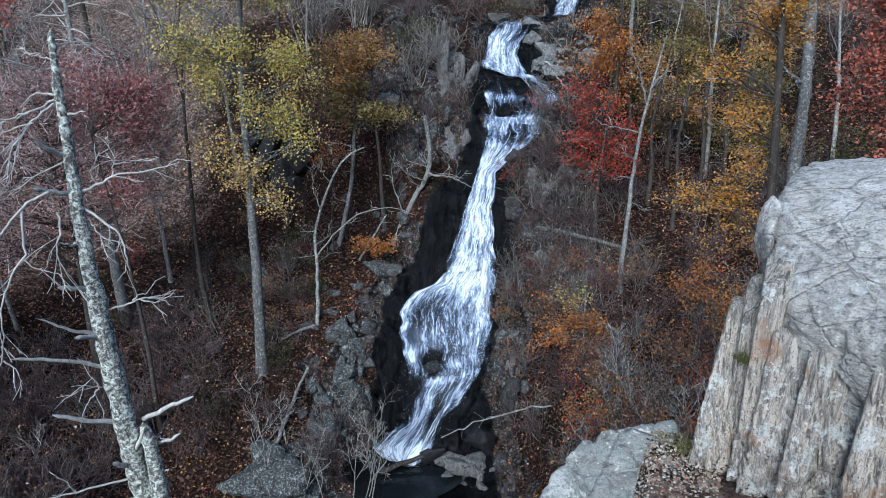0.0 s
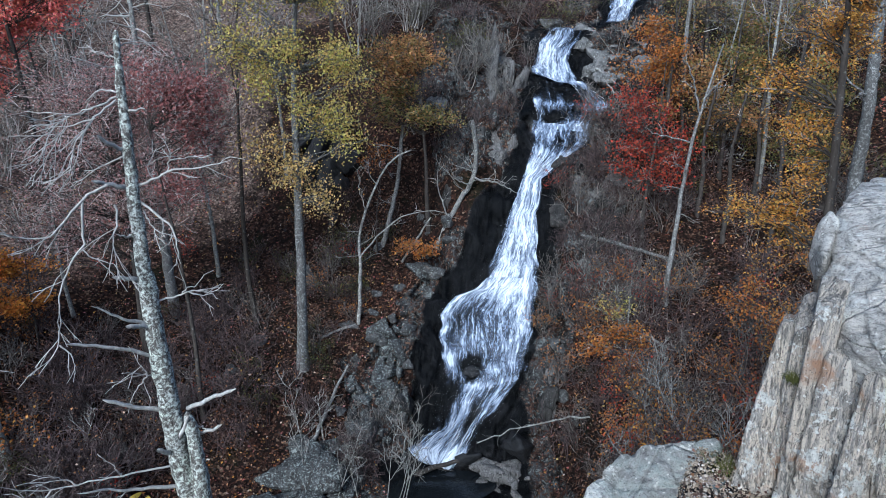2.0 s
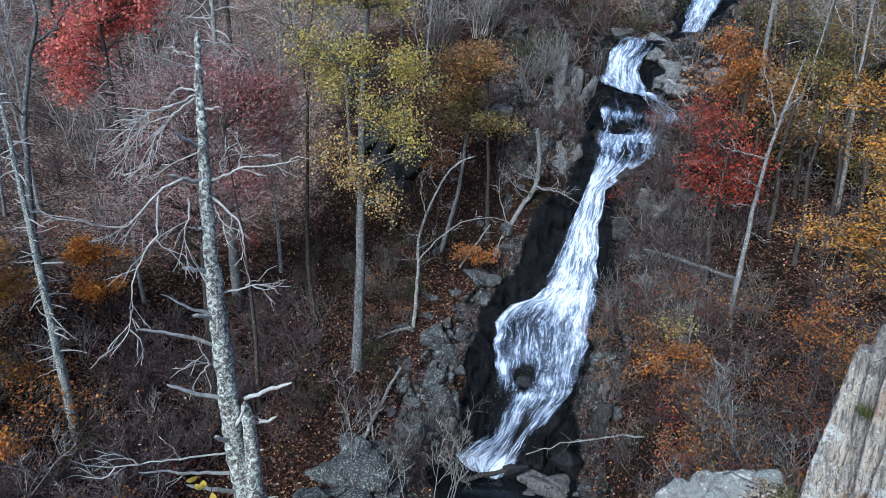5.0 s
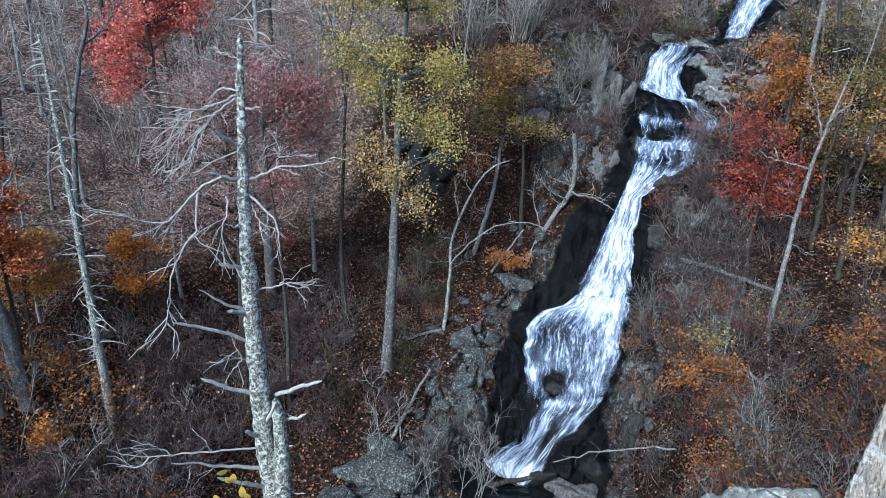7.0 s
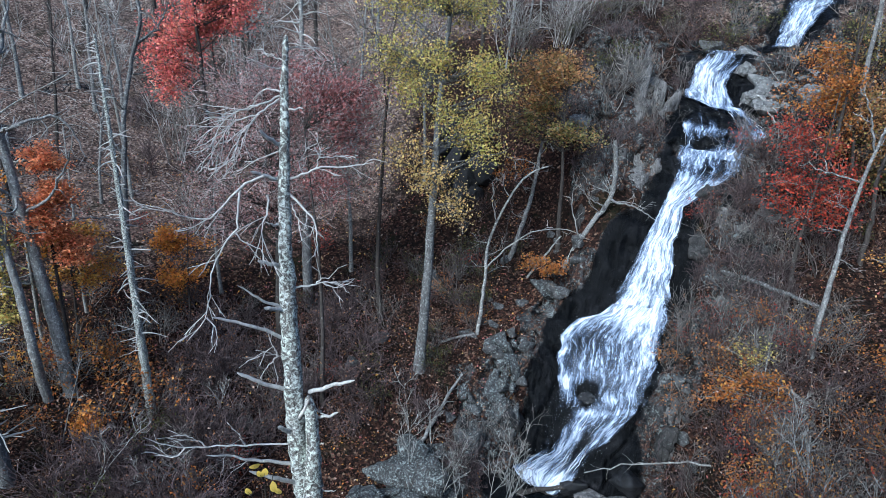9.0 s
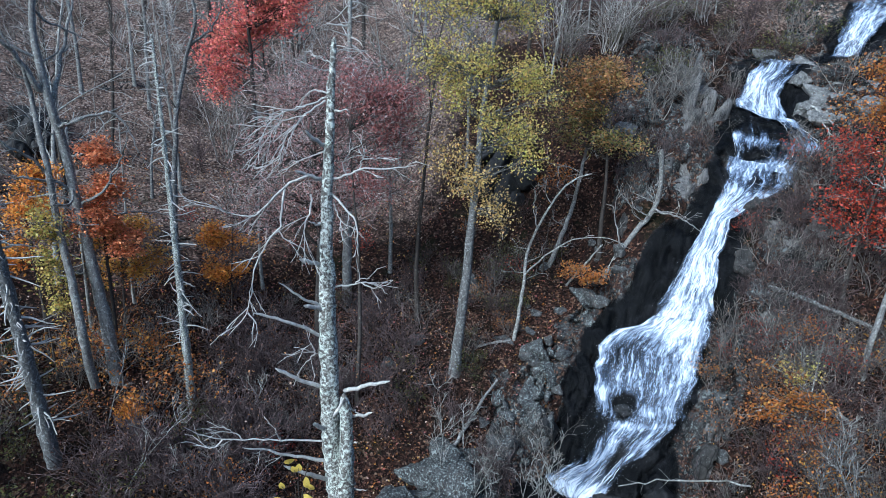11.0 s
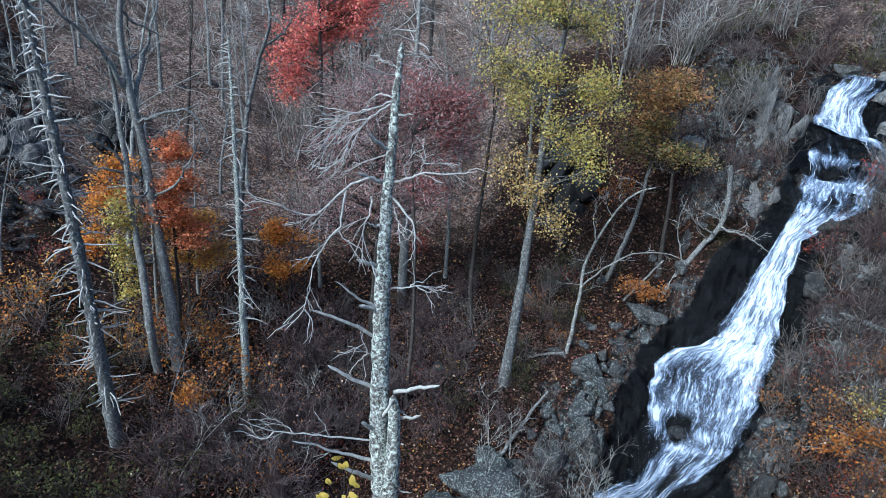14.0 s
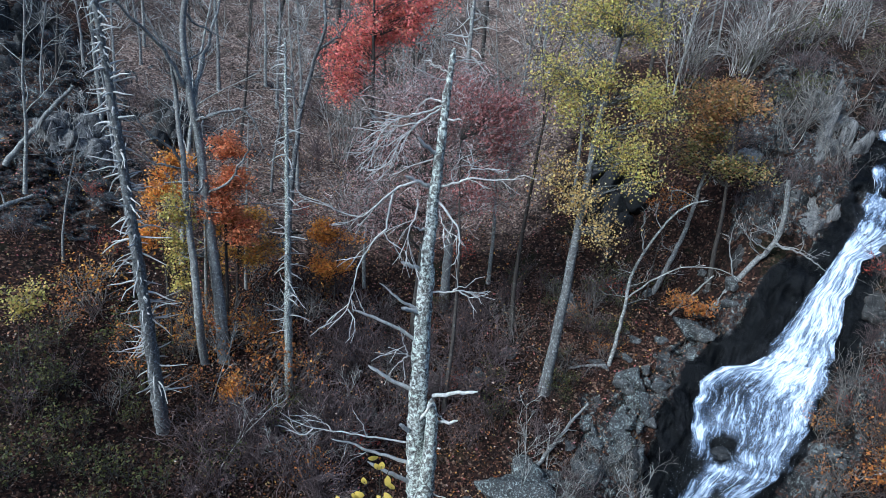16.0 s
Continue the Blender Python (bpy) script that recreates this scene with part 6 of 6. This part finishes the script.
for k, (az, r, H, R, lx) in enumerate([(36.2, 42.0, 16, 0.13, -.05), 
                                       (52.4, 43.0, 20, 0.19, -.05), (24.6, 43.0, 18, 0.15, 0.0), (63.5, 48.0, 16, 0.14, 0.05)]):
    bare_tree("bare_tree", foot(az, r), H, R, "bare tree with pale crooked limbs on the slope", BARK_PALE, 160 + k, limbs=12, first=0.3, reach=0.32, angle=1.0, twigs=5, lean=(lx, 0))
for k, (az, r, H) in enumerate([(47.0, 40.5, 11), (50.4, 39.0, 12)]):
    stub_snag(az, r, H, 0.11, "thin dead sapling with pale bare side branches", 180 + k, 0.02 * (k % 3 - 1), BARK_PALE, 18, 2.0, 0.3, BARK_PALE)
thin_rng = np.random.default_rng(44)
for az0, az1, r0, r1, count in ((7, 19, 27.5, 31, 9), (-26, -14, 20, 31, 11), (33, 52, 28, 34, 5), (-13, -8, 33, 37, 3)):
    for k in range(count):
        bare_tree("bare_sapling", foot(thin_rng.uniform(az0, az1), thin_rng.uniform(r0, r1)), thin_rng.uniform(3.0, 5.6), thin_rng.uniform(0.025, 0.045), "thin pale bare sapling standing in the brush", BARK_PALE,
                  300 + 20 * count + k, limbs=6, first=0.25, reach=0.4, angle=0.55, twigs=3, lean=(thin_rng.normal() * .25, thin_rng.normal() * .2), category="sapling")

# ---- the bare woods on the slopes ----
kinds = [bare_tree("bare_tree", foot(az, r), H, R, "slender leafless grey tree in the hillside woods", bark, 100 + k, limbs=lm, first=f, reach=rc, angle=an, group="bare woods")
         for k, (az, r, H, R, bark, lm, f, rc, an) in enumerate([(24, 52, 17, 0.16, BARK_GREY, 10, 0.4, 0.26, 0.7), (33, 58, 20, 0.19, BARK_DARK, 11, 0.45, 0.24, 0.8), (45, 50, 15, 0.12, BARK_GREY, 10, 0.35, 0.28, 0.6),
                                                                (58, 55, 19, 0.18, BARK_PALE, 9, 0.45, 0.25, 0.7), (15, 62, 14, 0.10, BARK_PALE, 9, 0.4, 0.28, 0.5), (-25, 52, 18, 0.17, BARK_GREY, 10, 0.4, 0.26, 0.8),
                                                                (40, 66, 21, 0.21, BARK_DARK, 10, 0.5, 0.22, 0.8)])]
wood_rng = np.random.default_rng(8)
placed = []
tries = 0
while len(placed) < 155 and tries < 4000:
    tries += 1
    az, r = wood_rng.uniform(-42, 74), 42 + 62 * wood_rng.random() ** 0.8
    if -15 < az < 9 and r < 64:
        continue
    if 9 <= az < 14 and r < 52:
        continue
    p = np.array([float(v) for v in plan(az, r)])
    if any(np.hypot(*(p - q)) < 2.0 for q in placed):
        continue
    placed.append(p)
    k = kinds[int(wood_rng.integers(0, len(kinds)))]
    s = wood_rng.uniform(0.7, 1.15)
    m = Matrix.Translation(Vector(foot(az, r))) @ Euler((wood_rng.normal() * .05, wood_rng.normal() * .05, wood_rng.uniform(0, 6.28))).to_matrix().to_4x4() @ Matrix.Scale(s, 4)
    copy_thing(k, m)


# ---- brush and saplings ----
def brush(name, seed, H, stems, leaf, per, size, label, twig=TWIG, category="bush", spread=0.6, rise=0.07):
    rng = np.random.default_rng(seed)
    ob = thing(name, (0, 0, 0), label, category, "undergrowth")
    br, fine, cs = [], [], []
    for _ in range(stems):
        a = rng.uniform(0, 6.28)
        v = np.array([math.cos(a) * spread, math.sin(a) * spread, 1]) * rng.uniform(0.6, 1.0)
        q = wander(rng, (rng.normal() * .25, rng.normal() * .25, -.15), v, H * rng.uniform(.6, 1.1), 6, 0.18, rise)
        r = 0.010 + 0.005 * H
        br.append((q, np.linspace(r, .008, 7)))
        f = fork(rng, q, r, 5, H * .45, 0.7, 0.2, 3)
        br += [(p, np.maximum(x, .011)) for p, x in f]
        for p, x in f:
            g = fork(rng, p, x[0], 2, H * .30, 0.7, 0.2, 2)
            fine += [(y, np.maximum(z, .009)) for y, z in g]
            cs += [y[-1] for y, z in g]
    tagged(attach("twig_mass", tubes("twig_mass", br + fine, 3, twig), ob), kind="stuff")
    if leaf:
        c = np.array(cs)[rng.integers(0, len(cs), per)]
        V, Q = leaves(rng, c, size, .6, .14)
        tagged(attach("foliage", mesh_np("foliage", V, Q, leaf, False), ob), kind="stuff")
    return ob


bushes = [brush("bare_brush", 201, 2.4, 12, None, 0, 0, "tangle of bare grey-purple twigs", TWIG_PLUM),
          brush("bare_shrub", 202, 3.2, 9, None, 0, 0, "leafless grey shrub of fine twigs", TWIG),
          brush("dry_shrub", 203, 2.6, 10, LEAF_LITTER, 110, .12, "bare shrub with a few dry brown leaves", TWIG_PLUM),
          brush("leafy_brush", 204, 2.2, 8, LEAF_ORANGE, 300, .13, "shrub with scattered rust-orange leaves", TWIG),
          brush("leafy_brush", 205, 2.0, 8, LEAF_GREEN, 220, .14, "dark green evergreen shrub", BARK_DARK),
          brush("leafy_brush", 206, 2.0, 8, LEAF_GOLD, 260, .13, "shrub with thin golden leaves", TWIG),
          brush("leafy_brush", 207, 1.8, 8, LEAF_RED, 200, .12, "shrub with dark red leaves", TWIG_PLUM)]
bushes.append(brush("sapling_thicket", 208, 4.6, 9, None, 0, 0, "tall thicket of pale bare saplings", TWIG_PALE, spread=0.25, rise=0.12))
homes = [(44, 29.6), (40, 30.2), (47, 29.0), (41.5, 28.6), (50, 28.8), (-17, 30), (36, 30.5), (30, 50)]
for b, (az, r) in zip(bushes, homes):
    b.location = foot(az, r, 0.05)
brush_rng = np.random.default_rng(12)


def scatter(which, count, az0, az1, r0, r1, lo=0.7, hi=1.3, clear=True):
    for _ in range(count):
        az, r = brush_rng.uniform(az0, az1), brush_rng.uniform(r0, r1)
        if float(masks(np.array([az]), np.array([r]))[1][0]) > (0.3 if clear else 0.6):
            continue
        k = bushes[which[int(brush_rng.integers(0, len(which)))]]
        s = brush_rng.uniform(lo, hi)
        copy_thing(k, Matrix.Translation(Vector(foot(az, r, 0.05))) @ Euler((brush_rng.normal() * .1, brush_rng.normal() * .1, brush_rng.uniform(0, 6.28))).to_matrix().to_4x4() @ Matrix.Scale(s, 4))


scatter([0, 0, 0, 2], 22, 36, 53, 26.5, 31, 0.9, 1.5)
scatter([0, 0, 2], 34, 22, 42, 31, 39, 0.9, 1.5)
scatter([1, 2, 4, 0], 30, -12, 16, 56, 74, 1.0, 1.6)
scatter([1, 2, 2, 3, 6], 26, -27, -13, 22, 34, 0.8, 1.3)
scatter([1, 2, 6, 3], 14, -14, -5, 33, 38, 0.7, 1.1, False)
scatter([3, 2, 2, 6, 5], 26, -30, -9, 26, 40, 0.6, 1.1)
scatter([2, 2, 3, 6, 1], 50, 12, 66, 32, 48, 0.5, 1.0)
scatter([4, 4, 2], 18, 9, 24, 35, 46, 0.5, 1.0)
scatter([4, 4, 4], 20, 54, 70, 27, 37, 0.6, 1.2)
scatter([5, 3, 3], 15, 42, 60, 33, 43, 0.7, 1.4)
scatter([1, 7, 7, 0, 2], 64, -40, 72, 46, 84, 0.9, 1.7)
scatter([1, 0], 16, 8, 20, 29, 33, 0.6, 1.0, False)
scatter([1, 0, 4, 4], 20, 0, 11, 44, 55, 0.6, 1.1, False)
scatter([1, 2, 6], 14, -14, -6, 36, 46, 0.6, 1.1, False)
scatter([1, 2, 1, 6], 16, -14.5, -6.5, 36, 38.4, 0.5, 1.0, False)
scatter([4, 1, 2], 26, -13, 9, 42, 62, 0.7, 1.3)
scatter([4, 4, 2, 1], 44, -36, -14, 40, 62, 0.7, 1.4)

scatter([1, 0, 1], 14, -3.5, 5.5, 42, 49, 0.45, 0.8, False)
scatter([0, 1, 0, 2], 38, -14, -7, 37.4, 42, 0.5, 0.95, False)
scatter([1, 1, 7, 2], 36, -12, 14, 52, 70, 0.8, 1.4)
scatter([1, 2, 0, 1], 70, -30, -8, 31, 44, 0.6, 1.1)
scatter([1, 2, 3], 22, -24, -13, 27, 33, 0.7, 1.1)
scatter([0, 2, 1, 4], 50, 12, 44, 31, 42, 0.5, 0.9)


# ---- fallen wood ----
def log(name, a, b, r, label, bark=BARK_PALE, seed=0, twigs=0, sag=0.02):
    rng = np.random.default_rng(seed)
    a, b = np.array(a, float), np.array(b, float)
    ob = thing(name, a, label, "fallen wood")
    way = bend(rng, a * 0, b - a, 14, sag, 0.008)
    attach("stem", tubes("stem", [(way, np.linspace(r, r * .55, 14))], 8, bark, 0.15), ob)
    for q, qr in fork(rng, way, r, twigs, 1.1, 0.8, 0.2, 4, 0.0):
        attach("branch", tubes("branch", [(q, np.maximum(qr, .008))], 4, bark), ob)


log("fallen_log", spot(-17.9, 34.0, -16.25), spot(-10.2, 35.6, -14.75), 0.10, "pale fallen trunk lying across the bank", BARK_GREY, seed=1, twigs=5)
log("fallen_log", spot(-10.6, 30.6, -18.95), spot(0.7, 30.6, -21.2), 0.05, "thin bare branch hanging over the stream", seed=2, twigs=7, sag=0.05)
log("fallen_log", foot(-8.6, 49.0, -.4), foot(-10.6, 46.6, -.4), 0.10, "bleached log lodged beside the cascade", BARK_PALE, 3, 1)
log("fallen_log", foot(-8.9, 48.2, -.4), foot(-11.0, 45.6, -.4), 0.07, "bleached log lodged beside the cascade", BARK_PALE, 4, 1)
log("fallen_log", foot(-8.6, 38.6, -.6), foot(-17.5, 39.0, -.4), 0.16, "grey fallen trunk on the slope", BARK_MID, 5, 4)
log("fallen_log", foot(17.5, 31.2, -.2), foot(13.6, 33.8, -.7), 0.12, "broken root and branch wood", BARK_GREY, 6, 8)
log("fallen_log", foot(7.2, 30.4, -.3), foot(0.6, 31.4, -.6), 0.16, "dark soaked log at the foot of the fall", BARK_DARK, 7, 2)
log("fallen_log", foot(66.2, 45.6, -.25), foot(63.0, 47.2, -.3), 0.2, "pale fallen log among leaves", BARK_PALE, 8, 3)
log("fallen_log", foot(12.6, 36.4, -.2), foot(16.0, 36.0, -.2), 0.1, "mossy grey log fallen among leaves", BARK_GREY, 9, 3)

log("fallen_log", spot(64.6, 50.4, -9.3), spot(59.8, 50.0, -3.9), 0.2, "broken dead trunk leaning on the slope", BARK_GREY, 18, 8)
log("fallen_log", spot(8.0, 39.0, -13.4), spot(5.2, 39.6, -10.6), 0.08, "bleached thin trunk leaning against rock", BARK_PALE, 19, 4)

# ---- brighter fresh leaves here and there ----
fresh = np.random.default_rng(71)
for mat, word, count in ((LEAF_GOLD, "golden", 3200), (LEAF_ORANGE, "orange", 4200), (LEAF_DUSK, "dusky red", 5000), (LEAF_STRAW, "straw-coloured", 2600)):
    az = np.where(fresh.random(count) < 0.7, fresh.uniform(8, 70, count), fresh.uniform(-36, -6, count))
    r = fresh.uniform(27, 56, count)
    clump = vnoise(np.stack([az * 0.3, r * 0.4, az * 0 + len(word)], 1))
    wet = masks(az, r)[1]
    keep = (wet < 0.4) & (clump > -0.25) & ~((az > 51) & (r < 38))
    az, r = az[keep], r[keep]
    x, y = plan(az, r)
    V, Q = leaves(fresh, np.stack([x, y, ground(az, r) + 0.08], 1), 0.15, 0.8, 0.03)
    tagged(new("fallen_leaves", mesh_np("fallen_leaves", V, Q, mat, False)), "freshly fallen " + word + " leaves on the slopes", "leaf litter", kind="stuff")

# ---- gravel on the ledge ----
pv, pf = sphere(1)
peb = np.random.default_rng(63)
n = 7000
az, r = peb.uniform(-27, -15, n), peb.uniform(3.4, 5.6, n)
x, y = plan(az, r)
c = np.stack([x, y, ground(az, r) + 0.004], 1)
s = 0.005 + 0.013 * peb.random((n, 1, 1)) ** 3
V = c[:, None, :] + pv[None] * s * peb.uniform(0.6, 1.3, (n, 1, 3))
F = pf[None] + (np.arange(n) * len(pv))[:, None, None]
k = Nodes("gravel_stone")
g = k.n("ShaderNodeNewGeometry")
GRAVEL = k.done(k.ramp(g.outputs["Random Per Island"], [(0, (0.14, 0.11, 0.08)), (0.5, (0.30, 0.24, 0.18)), (0.85, (0.42, 0.36, 0.29)), (1, (0.55, 0.52, 0.48))]), 0.9, 0.1)
tagged(new("gravel", mesh_np("gravel", V.reshape(-1, 3), None, GRAVEL, False, F.reshape(-1, 3))), "loose brown and grey gravel on the rock ledge", "gravel", kind="stuff")

# ---- fallen leaves ----
lit_rng = np.random.default_rng(31)
for az0, az1, r0, r1, count in ((-40, -6, 24, 50, 34000), (6, 72, 26, 40, 31000), (6, 72, 40, 70, 26000), (-30, -14, 3.2, 5.8, 2200), (-8, 10, 30, 52, 2500)):
    az = lit_rng.uniform(az0, az1, count)
    r = lit_rng.uniform(r0, r1, count)
    bare, wet = masks(az, r)
    keep = (bare < 0.5) | (lit_rng.random(count) < 0.3)
    keep &= ((wet < 0.55) | ((wet < 0.95) & (lit_rng.random(count) < 0.08) & (az > 2))) & ~((az > 54) & (r < 37) & (lit_rng.random(count) < 0.65))
    az, r = az[keep], r[keep]
    x, y = plan(az, r)
    V, Q = leaves(lit_rng, np.stack([x, y, ground(az, r) + 0.07], 1), 0.135 if r0 > 10 else 0.035, 1.0, 0.03)
    tagged(new("fallen_leaves", mesh_np("fallen_leaves", V, Q, LEAF_LITTER, False)), "brown and rust-red fallen leaves on the ground", "leaf litter", kind="stuff")
